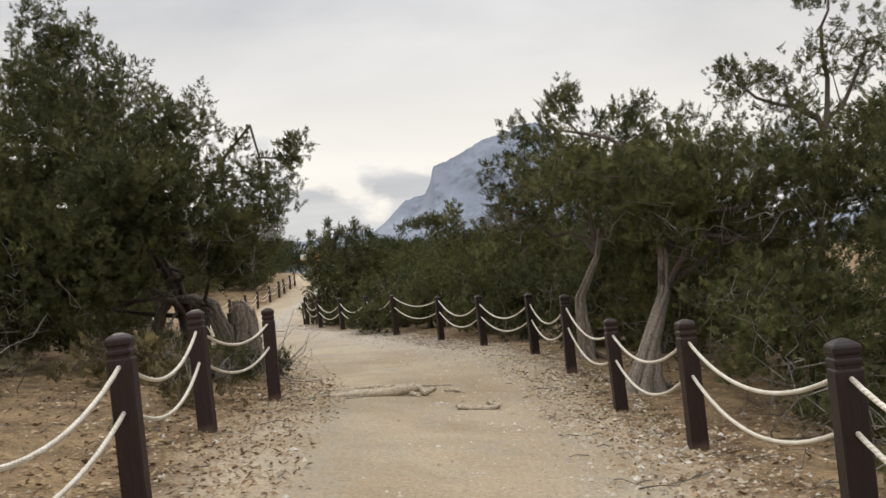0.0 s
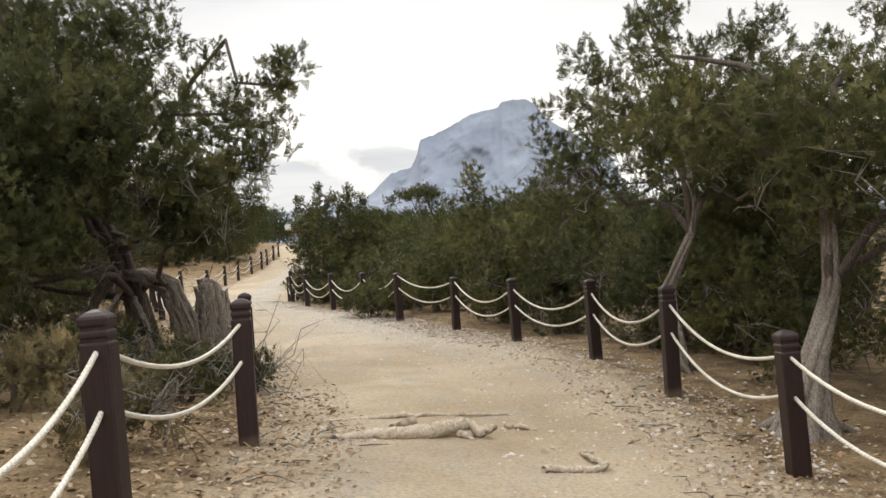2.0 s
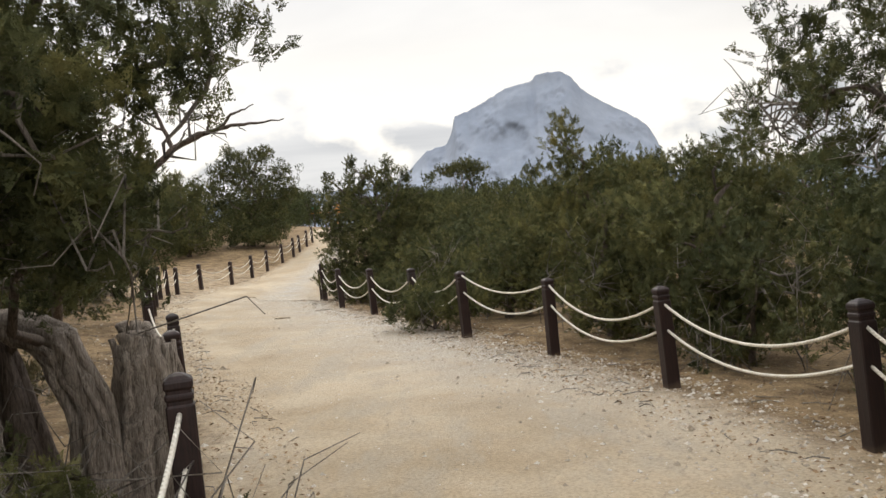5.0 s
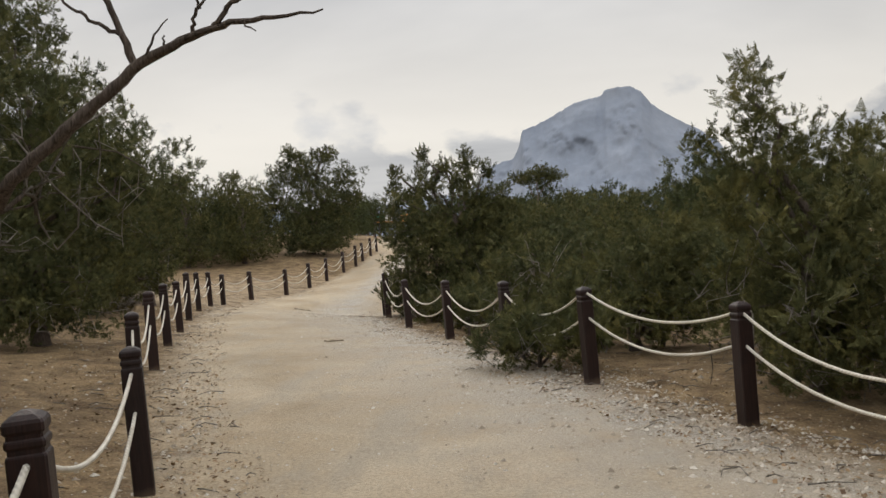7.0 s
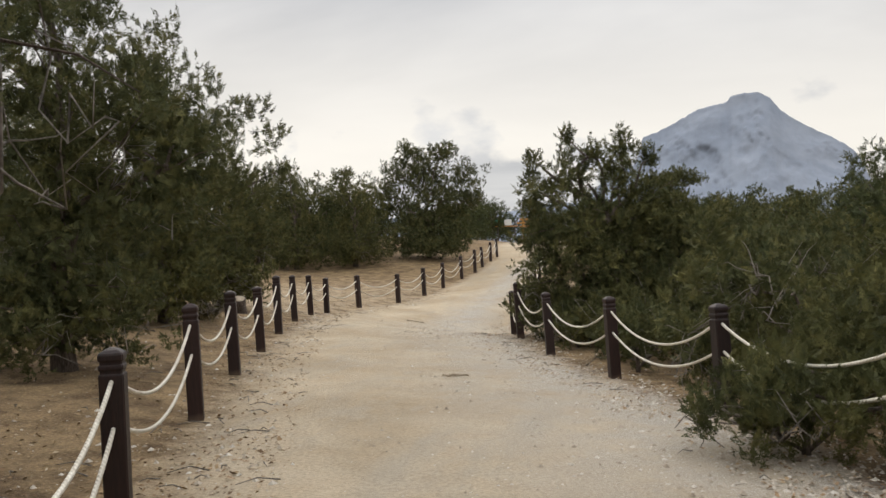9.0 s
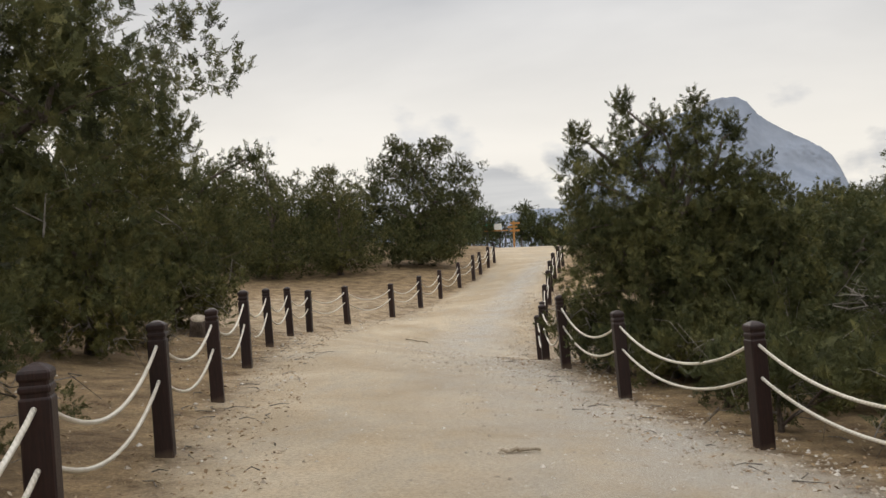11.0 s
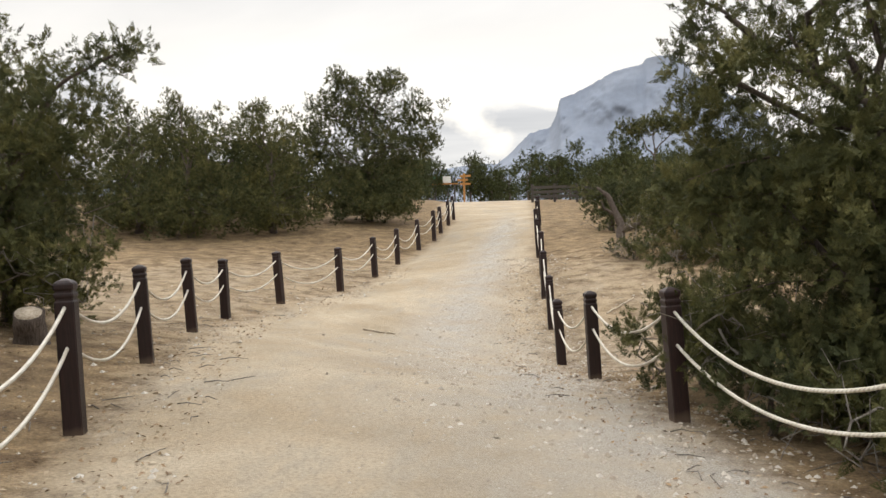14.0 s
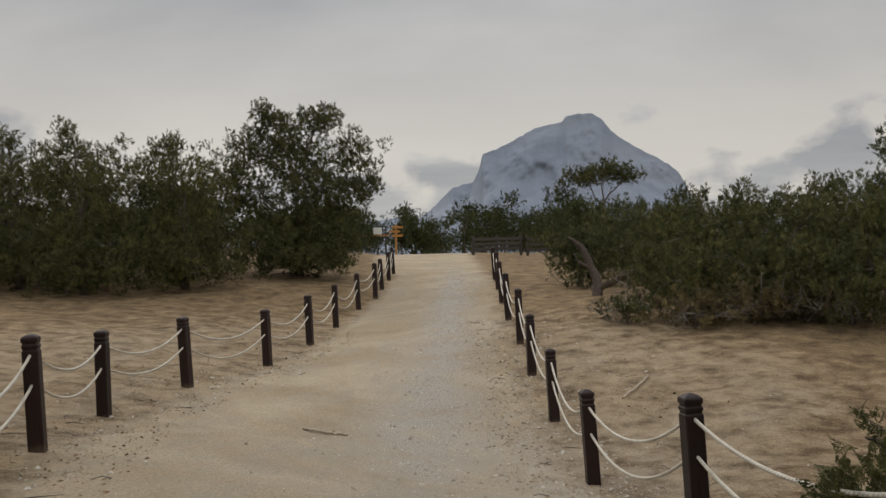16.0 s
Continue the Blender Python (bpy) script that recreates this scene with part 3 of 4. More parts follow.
def rope_span(a, b, sag, group):
    n, sides, r = 17, 7, 0.0125
    a, b = np.array(a), np.array(b)
    t = np.linspace(0, 1, n)
    p = a + (b - a) * t[:, None]
    p[:, 2] -= sag * 4 * t * (1 - t)
    tb = Tubes(); tb.add(p, r, sides)
    me = tb.mesh("rope", M_ROPE)
    uv = me.uv_layers.new(name="UVMap")
    length = float(np.linalg.norm(b - a))
    idx = np.empty(len(me.loops), np.int32); me.loops.foreach_get("vertex_index", idx)
    u = (idx // sides) / (n - 1) * length * 9 + (idx % sides) / sides * 0.6
    uv.data.foreach_set("uv", np.stack([u, np.zeros(len(idx))], 1).astype(np.float32).ravel())
    return tagged(new("rope", me), "off-white braided rope slung slack between posts", "rope", group)


def fence(side, group, seed, tied=(), tall=()):
    rng = random.Random(seed)
    holes = []
    for i, (x, y, z) in enumerate(side):
        q = side[min(i + 1, len(side) - 1)]; o = side[max(i - 1, 0)]
        turn = -math.degrees(math.atan2(q[0] - o[0], q[1] - o[1]))
        m = pose(x, y, z, rng.uniform(-1.2, 1.2), -2.2 + rng.uniform(-1.3, 1.3), turn + rng.uniform(-5, 5))
        m = m @ Matrix.Diagonal((1, 1, rng.uniform(0.97, 1.03) * dict(tall).get(i, 1.0), 1))
        ob = new("fence_post", POST_MESH)
        ob.matrix_basis = m
        tagged(ob, "dark brown stained square wooden post with carved cap", "fence post", group)
        holes.append([m @ Vector((0, 0, h)) for h in (0.79 + dict(tied).get(i, 0.0), 0.55 + dict(tied).get(i, 0.0))])
    for i in range(len(side) - 1):
        for k in (0, 1):
            span = (holes[i + 1][k] - holes[i][k]).length
            rope_span(holes[i][k], holes[i + 1][k], span * rng.uniform(0.085, 0.105), group.replace("posts", "ropes"))


fence(LEFT, "posts of the uphill fence", 4, tall=((12, 1.08),))
fence(RIGHT, "posts of the downhill fence", 9, tied=((8, 0.08), (9, 0.11)))


# ---- trees and shrubs beside the path ----
GREEN = "dark olive juniper with twisted trunk beside the path"
# uphill side
juniper("juniper_tree", "large spreading juniper above a hollow grey stump", -3.75, 13.3,
        [(-2.0, 0.6, 4.6, 1.25, 1.1), (-1.0, -0.3, 3.5, 1.5, 1.2), (-2.8, -0.7, 3.0, 1.7, 1.3), (0.2, -1.1, 2.75, 1.05, 0.9), (1.75, -1.2, 2.95, 0.32, 0.4), (1.55, -1.3, 2.3, 0.36, 0.4), (1.2, -1.2, 2.7, 0.4, 0.5),
         (0.7, -1.3, 1.8, 0.7, 0.45), (-0.8, -1.7, 2.1, 1.3, 0.8), (-3.0, -1.5, 1.5, 1.4, 0.8), (-2.2, 0.3, 5.4, 0.6, 0.6), (0.1, -1.2, 3.6, 0.5, 0.5), (0.85, -1.1, 1.5, 0.5, 0.3), (-0.6, -1.8, 1.5, 0.8, 0.45), (-0.3, -2.0, 2.6, 1.0, 0.7), (-1.6, -2.0, 1.7, 0.9, 0.6), (0.9, -1.7, 2.1, 0.55, 0.4), (-1.3, -2.2, 1.3, 0.9, 0.45)], 11,
        trunk_to=(-0.9, -0.4, 3.2), trunk_r=0.17, strands=5, dead=44, dens=1.05, core=1.1)
juniper("juniper_tree", GREEN, -6.6, 11.2, [(0, 0, 2.6, 1.5, 1.3), (-0.6, 0.3, 3.8, 1.0, 0.9), (0.8, -0.3, 1.6, 1.2, 0.9)], 12, dead=12)
juniper("juniper_tree", GREEN, -7.4, 15.2, [(0, 0, 3.0, 1.7, 1.5), (0.4, 0.2, 4.6, 1.1, 1.0)], 13, dead=8)
juniper("juniper_tree", "sparse juniper with bare dead upper limb", -6.0, 18.4,
        [(-0.6, 0.0, 2.9, 1.2, 1.1), (0.3, 0.4, 2.4, 0.9, 0.8), (-1.1, 0.6, 3.6, 0.8, 0.6), (-0.2, -0.6, 1.6, 0.9, 0.5)], 14, trunk_r=0.06, dens=0.75, core=0.6, dead=10, skirt=False)
juniper("juniper_tree", "tall dense conical juniper", -8.6, 23.6,
        [(0, 0, 1.6, 1.5, 1.2), (-0.2, 0, 3.0, 1.35, 1.2), (-0.4, 0.3, 4.4, 0.95, 1.0), (-0.9, 0.2, 5.3, 0.6, 0.8), (0.9, 0.7, 2.4, 1.1, 1.1)], 15, dead=8)
juniper("juniper_tree", "tall dense conical juniper", -10.9, 29.4,
        [(0, 0, 1.2, 1.5, 1.1), (0, 0, 2.5, 1.4, 1.2), (-0.3, 0.2, 3.7, 1.1, 1.0), (-0.6, 0.2, 4.6, 0.7, 0.7), (0.7, 0.2, 3.2, 0.6, 0.8), (-1.5, -0.5, 2.6, 1.0, 1.3)], 16, dead=8)
juniper("juniper_tree", GREEN, -12.3, 34.1,
        [(0, 0, 1.5, 1.5, 1.1), (0.7, -0.3, 2.3, 1.0, 0.8), (-0.6, 0.4, 2.8, 1.2, 0.9), (1.7, -0.5, 3.05, 0.4, 0.25), (0.9, -0.8, 0.7, 0.9, 0.5)], 17, dead=14)
juniper("juniper_tree", GREEN, -14.2, 30.5, [(0, 0, 2.0, 1.8, 1.5), (0, 0.4, 3.5, 1.2, 1.0)], 18, dead=4)
for i, (tx, ty, th) in enumerate([(-15.3, 51.3, 4.0), (-17.3, 49.6, 4.2), (-19.3, 50.2, 4.1), (-21.8, 48.2, 4.1), (-24.2, 45.2, 4.2), (-17.9, 37.5, 3.2), (-16.0, 34.5, 3.2), (-16.3, 53.6, 4.0), (-18.4, 52.8, 3.8), (-20.8, 52.2, 4.0), (-23.3, 50.8, 4.0)]):
    juniper("juniper_tree", "dark bushy juniper on sandy bank", tx + 0.4, ty,
            [(0, 0, th * 0.3, 2.0, th * 0.33), (0.5, 0, th * 0.68, 1.0, th * 0.28), (-0.6, 0.3, th * 0.75, 0.9, th * 0.27), (-0.3, 0, th * 0.95, 0.35, 0.4)], 30 + i,
            dead=4, leaf=0.11, clump=0.26, tufts=18, core_leaf=0.15, core=0.6)
juniper("juniper_tree", "tall dark round-headed tree beside the fence", -12.7, 55.4,
        [(0, 0, 1.2, 2.5, 1.2), (0.6, 0, 2.7, 2.0, 1.3), (-0.2, 0.2, 4.1, 1.5, 1.1), (-0.9, 0, 4.95, 0.9, 0.5), (0.8, 0, 4.95, 1.0, 0.5), (1.8, 0, 3.7, 0.9, 0.8), (2.1, 0, 2.8, 0.7, 0.6), (-1.9, 0, 2.9, 1.3, 1.1), (-1.4, 0, 3.9, 1.0, 0.8)], 40,
        dead=6, leaf=0.12, clump=0.27, tufts=20, core_leaf=0.18, core=0.8)
# downhill side
juniper("juniper_tree", "juniper with pale twisted trunk behind the rope", 2.12, 9.85,
        [(0.2, 0.4, 2.45, 1.2, 0.5), (-0.6, 1.4, 2.6, 0.85, 0.65), (1.5, -0.1, 2.25, 1.2, 0.55), (-0.5, 1.9, 3.3, 0.35, 0.45), (1.2, 1.2, 2.75, 0.9, 0.45), (2.4, -0.9, 2.2, 1.2, 0.9), (1.3, 0.3, 1.75, 0.9, 0.4), (0.35, 0.1, 1.95, 0.75, 0.4)], 51, dens=0.9, core=0.85,
        trunk_to=(0.5, 0.45, 2.3), trunk_r=0.13, bark=M_BARK_PALE, strands=7, dead=26, flare=2.4,
        bole=[(-0.02, 0, -0.1), (0.0, 0.0, 0.2), (0.1, 0.05, 0.55), (0.24, 0.15, 0.85), (0.36, 0.25, 1.1), (0.38, 0.3, 1.5), (0.4, 0.4, 1.9), (0.5, 0.45, 2.4)])
juniper("juniper_tree", "juniper with forked pale trunk behind the rope", 1.92, 12.6,
        [(0.2, 0.3, 2.5, 1.1, 0.8), (-0.6, 0.6, 3.1, 0.7, 0.7), (0.9, -0.1, 3.2, 0.9, 0.65), (1.3, 0.8, 2.3, 1.2, 0.9), (-0.1, 0.2, 3.75, 0.38, 0.4), (-0.8, 1.1, 2.3, 0.7, 0.6)], 52, dens=0.88, core=0.8,
        trunk_to=(0.4, 0.1, 2.2), trunk_r=0.105, bark=M_BARK_PALE, strands=5, dead=22, flare=1.6,
        bole=[(0.03, 0, -0.1), (0.02, 0, 0.3), (-0.03, 0, 0.65), (-0.04, 0, 0.92), (0.1, 0.03, 1.2), (0.26, 0.08, 1.5), (0.3, 0.1, 1.8), (0.24, 0.1, 2.4)])
juniper("juniper_tree", "tall juniper with open ragged crown", 5.2, 11.8,
        [(0, 0, 2.4, 1.5, 1.2), (-0.3, 0.5, 3.8, 0.8, 0.5), (0.7, 0, 4.2, 0.9, 0.6), (0.3, 0.2, 4.95, 0.5, 0.45), (-0.9, 0.7, 3.9, 0.4, 0.3), (1.6, 0.2, 3.4, 1.0, 0.8)], 53, dens=0.7, core=0.5, dead=24)
juniper("juniper_tree", GREEN, 5.0, 7.6, [(0, 0, 2.3, 1.6, 1.3), (0.3, 0, 3.7, 1.1, 0.9), (-0.7, -0.6, 1.4, 1.0, 0.7)], 54, dead=18)
juniper("juniper_tree", GREEN, 3.3, 13.9, [(0, 0, 1.0, 1.1, 0.8), (0.2, 0, 1.9, 1.1, 0.8), (-0.4, 0.3, 2.5, 0.7, 0.5)], 64, dead=14)
juniper("juniper_tree", GREEN, 2.6, 15.8, [(0, 0, 0.9, 1.0, 0.7), (0.3, 0, 1.6, 0.9, 0.6)], 65, dead=14)
juniper("juniper_tree", GREEN, 3.9, 15.3, [(0, 0, 1.7, 1.6, 1.2), (-0.3, 0, 2.8, 1.0, 0.8)], 55, dead=10)
juniper("juniper_tree", "low twiggy juniper behind the rope", 1.5, 17.9,
        [(0, 0, 1.25, 1.0, 0.65), (-0.5, 0.3, 1.75, 0.75, 0.5), (0.7, 0.2, 1.9, 0.7, 0.5), (0.2, 0, 2.3, 0.4, 0.35)], 56, dens=0.9, dead=12, leaf=0.08)
juniper("juniper_tree", GREEN, 0.75, 20.3, [(0, 0, 1.3, 1.2, 0.9), (-0.5, 0, 2.1, 0.6, 0.6), (0.6, 0.3, 2.0, 0.9, 0.6), (-0.55, -0.1, 2.75, 0.28, 0.35), (1.6, 0, 1.6, 1.1, 0.9)], 57, dead=22)
juniper("juniper_tree", GREEN, -0.5, 23.6, [(0, 0, 0.9, 1.1, 0.8), (0.6, 0.4, 1.4, 0.9, 0.6)], 58, dead=10)
juniper("juniper_shrub", "low green juniper shrub spilling through the ropes", -1.75, 21.9,
        [(0, 0, 0.45, 0.75, 0.42), (0.35, 0.5, 0.6, 0.6, 0.45), (-0.3, -0.2, 0.3, 0.45, 0.3), (0.5, -0.5, 0.5, 0.5, 0.4)], 59, trunk_r=0.04, dead=6, leaf=0.075, clump=0.15, category="shrub", group="low shrubs")
juniper("juniper_tree", "dense juniper with several pointed leaders", -3.4, 31.3,
        [(0, 0, 1.1, 1.65, 1.0), (-0.5, 0, 2.0, 1.2, 0.9), (0.7, 0.1, 2.0, 1.2, 0.95), (-1.3, 0.1, 2.6, 0.45, 0.55), (-0.7, 0.1, 2.95, 0.5, 0.55), (0.2, 0.1, 2.9, 0.6, 0.55), (0.85, 0.2, 2.5, 0.55, 0.45),
         (0.25, 0.1, 3.5, 0.07, 0.28), (-0.7, 0.1, 3.6, 0.07, 0.22), (-1.3, 0.1, 3.2, 0.07, 0.2), (-0.25, 0.1, 3.3, 0.07, 0.2), (0.7, 0.1, 3.15, 0.07, 0.2), (-1.3, 0, 1.6, 0.5, 0.7), (1.3, -0.2, 1.3, 0.6, 0.85), (-1.2, -0.1, 0.7, 0.45, 0.5),
         (0.4, -1.0, 0.6, 0.9, 0.6), (1.2, -0.9, 0.7, 0.9, 0.7), (-0.5, -0.6, 0.5, 0.55, 0.5)], 60, dead=34, core=1.3, trunk_to=(0, 0, 2.0))
juniper("juniper_tree", GREEN, -1.4, 31.2, [(0, 0, 0.9, 1.1, 0.8), (0.3, 0.2, 1.7, 0.8, 0.7)], 63, dead=10)
juniper("juniper_shrub", "bushy young juniper at the fence foot", -4.85, 32.1,
        [(0, 0, 0.55, 0.5, 0.45), (0.3, 0.2, 0.8, 0.45, 0.4)], 61, trunk_r=0.04, dead=3, leaf=0.075, clump=0.15, category="shrub", group="low shrubs")
juniper("juniper_shrub", "low green juniper shrub at the fence foot", -2.9, 27.0,
        [(0, 0, 0.5, 0.55, 0.4), (0.6, -0.6, 0.6, 0.6, 0.45)], 62, trunk_r=0.04, dead=3, leaf=0.075, clump=0.15, category="shrub", group="low shrubs")
for i, (tx, ty, th, tw) in enumerate([(-4.4, 51.0, 1.9, 1.3), (-2.7, 54.5, 2.3, 1.5), (-0.4, 52.0, 2.9, 1.7), (2.0, 50.0, 2.8, 1.8), (4.6, 48.5, 3.3, 1.8), (2.5, 43.5, 2.4, 1.6), (0.6, 36.5, 2.3, 1.6), (3.4, 33.0, 2.6, 1.7), (1.0, 29.0, 2.2, 1.5), (6.2, 40.0, 2.8, 1.7)]):
    juniper("juniper_tree", "rounded olive-green juniper on the far slope", tx, ty,
            [(0, 0, th * 0.4, tw, th * 0.36), (0.4 * tw, 0, th * 0.68, tw * 0.6, th * 0.3), (-0.4 * tw, 0.2, th * 0.66, tw * 0.6, th * 0.28)], 70 + i, dead=8, leaf=0.11, clump=0.26, tufts=16, core_leaf=0.15, core=0.6)
juniper("umbrella_pine", "flat-topped pine above the woodland", -1.25, 70.0,
        [(0, 0, 4.0, 1.6, 0.55), (-1.0, 0.2, 3.7, 1.0, 0.45), (1.0, 0, 3.8, 1.0, 0.45)], 85, trunk_r=0.12, dead=0, leaf=0.16, clump=0.3, tufts=14, group="pines")
for i, (tx, ty) in enumerate([(-3.85, 29.7), (-4.4, 30.7), (-4.55, 32.9), (-2.2, 28.3), (-3.1, 29.2), (-3.6, 30.1), (-2.4, 29.9), (-1.6, 26.8), (-2.1, 25.6), (-3.2, 28.2), (-1.2, 24.6)]):
    juniper("juniper_shrub", "low green juniper shrub at the fence foot", tx, ty, [(0, 0, 0.35, 0.5, 0.35), (0.35, -0.3, 0.5, 0.45, 0.4)], 120 + i,
            trunk_r=0.04, dead=4, leaf=0.075, clump=0.15, category="shrub", group="low shrubs")
for i, (tx, ty, th, tw) in enumerate([(-2.4, 46.3, 2.2, 1.3), (-1.0, 45.6, 2.6, 1.4), (0.8, 44.6, 2.7, 1.6), (-3.3, 44.6, 1.5, 1.0), (-2.1, 44.0, 1.7, 1.1), (-0.7, 43.4, 1.8, 1.2), (1.2, 42.2, 2.3, 1.3)]):
    juniper("juniper_tree", "rounded olive-green juniper above dry scrub", tx, ty,
            [(0, 0, th * 0.4, tw, th * 0.36), (0.4 * tw, 0, th * 0.7, tw * 0.6, th * 0.28), (-0.4 * tw, 0.2, th * 0.66, tw * 0.6, th * 0.28)], 160 + i, dead=16, leaf=0.1, clump=0.24, tufts=16, core=0.6)
# low scrub
for i, (tx, ty, r, h) in enumerate([(-3.1, 48.0, 1.3, 0.8), (-1.6, 47.3, 1.0, 0.7), (-0.3, 48.2, 1.1, 0.9), (-2.6, 8.4, 0.5, 0.45), (-3.6, 9.6, 0.8, 0.6), (-2.7, 10.6, 0.45, 0.5), (-4.6, 8.0, 0.7, 0.45),
                                    (2.4, 4.6, 0.45, 0.4), (2.9, 6.3, 0.6, 0.45), (-5.3, 15.5, 0.5, 0.6), (2.2, 14.8, 0.5, 0.4), (-2.32, 11.7, 0.13, 0.4), (-10.9, 30.6, 0.5, 0.3),
                                    (-4.3, 44.2, 0.7, 0.6), (-3.3, 43.4, 0.9, 0.8), (-2.3, 43.3, 0.9, 0.9), (-1.3, 43.6, 1.0, 0.8), (-3.3, 12.1, 0.5, 0.5), (-4.3, 11.6, 0.6, 0.6), (-3.6, 10.7, 0.6, 0.55),
                                    (-4.1, 12.4, 0.7, 0.7), (-2.8, 11.5, 0.32, 0.4), (-5.2, 13.4, 0.8, 1.0)]):
    juniper("scrub_bush", "dry brownish-green scrub bush on bare earth", tx, ty, [(0, 0, h * 0.5, r, h * 0.45), (r * 0.4, 0.1, h * 0.6, r * 0.6, h * 0.4)], 90 + i, trunk_r=0.03, dead=9,
            mat=M_DRY if i in (0, 1, 3, 4, 6, 9, 12, 14, 15, 16) else M_LEAF, leaf=0.065, clump=0.14, dens=0.55, tufts=14, category="shrub", group="scrub bushes", twigs=0.3)

# ---- woodland beyond ----
def woodland():
    rng = random.Random(17)
    kinds = []
    for i in range(5):
        h = (3.0, 3.6, 2.6, 3.2, 4.0)[i]
        r = random.Random(100 + i)
        lobes = [(0, 0, h * 0.33, 1.9, h * 0.36)] + [(r.uniform(-1, 1), r.uniform(-1, 1), h * r.uniform(0.45, 0.95), r.uniform(0.6, 1.1), h * 0.22) for _ in range(5)]
        kinds.append((i, lobes))
    spots = []
    def ok(x, y, gap):
        return all((x - a) ** 2 + (y - b) ** 2 > gap * gap for a, b in spots)
    for _ in range(4000):
        if len(spots) >= 135:
            break
        y = rng.uniform(-4, 112)
        xl, xr = edges(np.array(y))
        left = rng.random() < 0.45
        d = 4.5 + 15 * rng.random() ** 1.2 if y < 60 else (1.5 if left else 4.0) + 30 * rng.random() ** 1.4
        x = float(xl) - d if left else float(xr) + d
        if y > 97:
            x = rng.uniform(-50, 30)
        if left and 24 < y < 44 and d < 8 or left and 44 <= y < 53 and d < 11:
            continue
        if not left and 31 < y < 48 and d < 8:
            continue
        if ok(x, y, 2.3):
            spots.append((x, y))
    spots += [(-24.0 + 1.7 * i, 98.0 + (i * 7 % 5)) for i in range(18)] + [(-8.2 + 1.9 * i, 84.0 + (i * 5 % 4) * 1.6) for i in range(7)]
    made = {}
    for n, (x, y) in enumerate(spots):
        k, lobes = kinds[n % 5]
        s = rng.uniform(0.8, 1.12)
        if y > 95:
            s *= 1.2
        elif y > 62:
            s *= 0.85
        if k not in made:
            ob = juniper("woodland_tree", "dark evergreen tree in the surrounding woodland", x, y, lobes, 200 + k, dead=0, leaf=0.2, clump=0.36, tufts=7, leaves=4, core=0.13, core_leaf=0.32, mat=M_LEAF_FAR, group="woodland", twigs=0.0, skirt=False)
            made[k] = ob
        else:
            copy_thing(made[k], pose(x, y, zat(x, y) - 0.05, 0, 0, rng.uniform(0, 360)) @ Matrix.Diagonal((s, s, s * rng.uniform(0.85, 1.15), 1)))


woodland()


def understory():
    """Waist-high juniper scrub filling in under the trees along both fences."""
    rng = random.Random(23)
    firsts = {}
    spots = [(float(edges(np.array(y))[1]) + rng.uniform(1.3, 3.6), y) for y in np.arange(4.0, 31.0, 1.1)]
    spots += [(float(edges(np.array(y))[0]) - rng.uniform(2.9, 5.2), y) for y in np.arange(10.5, 29.5, 1.4)]
    spots += [(float(edges(np.array(y))[1]) + rng.uniform(3.2, 7.5), y) for y in np.arange(50.0, 60.0, 1.6)]
    for n, (x, y) in enumerate(spots):
        k = n % 4
        if k not in firsts:
            r = random.Random(300 + k)
            lobes = [(0, 0, 0.55, 0.95, 0.55), (r.uniform(-0.5, 0.5), r.uniform(-0.5, 0.5), 1.0, 0.65, 0.5), (r.uniform(-0.6, 0.6), r.uniform(-0.6, 0.6), 1.2, 0.45, 0.4)]
            firsts[k] = juniper("juniper_bush", "waist-high juniper bush under the trees", x, y, lobes, 310 + k, trunk_r=0.04, dead=8, leaf=0.11, tufts=14, clump=0.24, core=0.5, core_leaf=0.13, category="shrub", group="understory bushes")
        else:
            s = rng.uniform(0.75, 1.25)
            copy_thing(firsts[k], pose(x, y, zat(x, y) - 0.05, 0, 0, rng.uniform(0, 360)) @ Matrix.Diagonal((s, s, s * rng.uniform(0.8, 1.1), 1)))


understory()


# ---- wood lying about ----
def limb_thing(name, label, pts, radii, mat, seed, category, forks=(), fluted=0):
    rng = np.random.default_rng(seed)
    tb = Tubes()
    def put(p, r):
        p = [(x, y, zat(x, y) + h + 0.012) for x, y, h in p]
        p = np.array(p)
        t, tt = np.linspace(0, 1, len(p)), np.linspace(0, 1, len(p) * 4)
        q = np.stack([np.interp(tt, t, p[:, i]) for i in range(3)], 1) + rng.normal(0, 0.006, (len(tt), 3))
        rr = np.interp(tt, t, r)
        if not fluted:
            tb.add(q, rr, 8, 0.12, rng)
        else:
            tb.add(q, rr * 0.7, 8, 0.2, rng)
        for i in range(fluted):
            a = i * 6.283 / fluted + rng.uniform(-0.2, 0.2)
            tw = a + np.linspace(0, 0.9, len(q))
            off = np.stack([np.cos(tw), np.sin(tw) * 0.7, np.sin(tw) * 0.7], 1) * (rr * rng.uniform(0.6, 0.9))[:, None]
            tb.add(q + off + rng.normal(0, 0.008, q.shape), rr * rng.uniform(0.16, 0.32), 6, 0.25, rng)
    put(pts, radii)
    for p, r in forks:
        put(p, r)
    return tagged(new(name, tb.mesh(name, mat)), label, category)


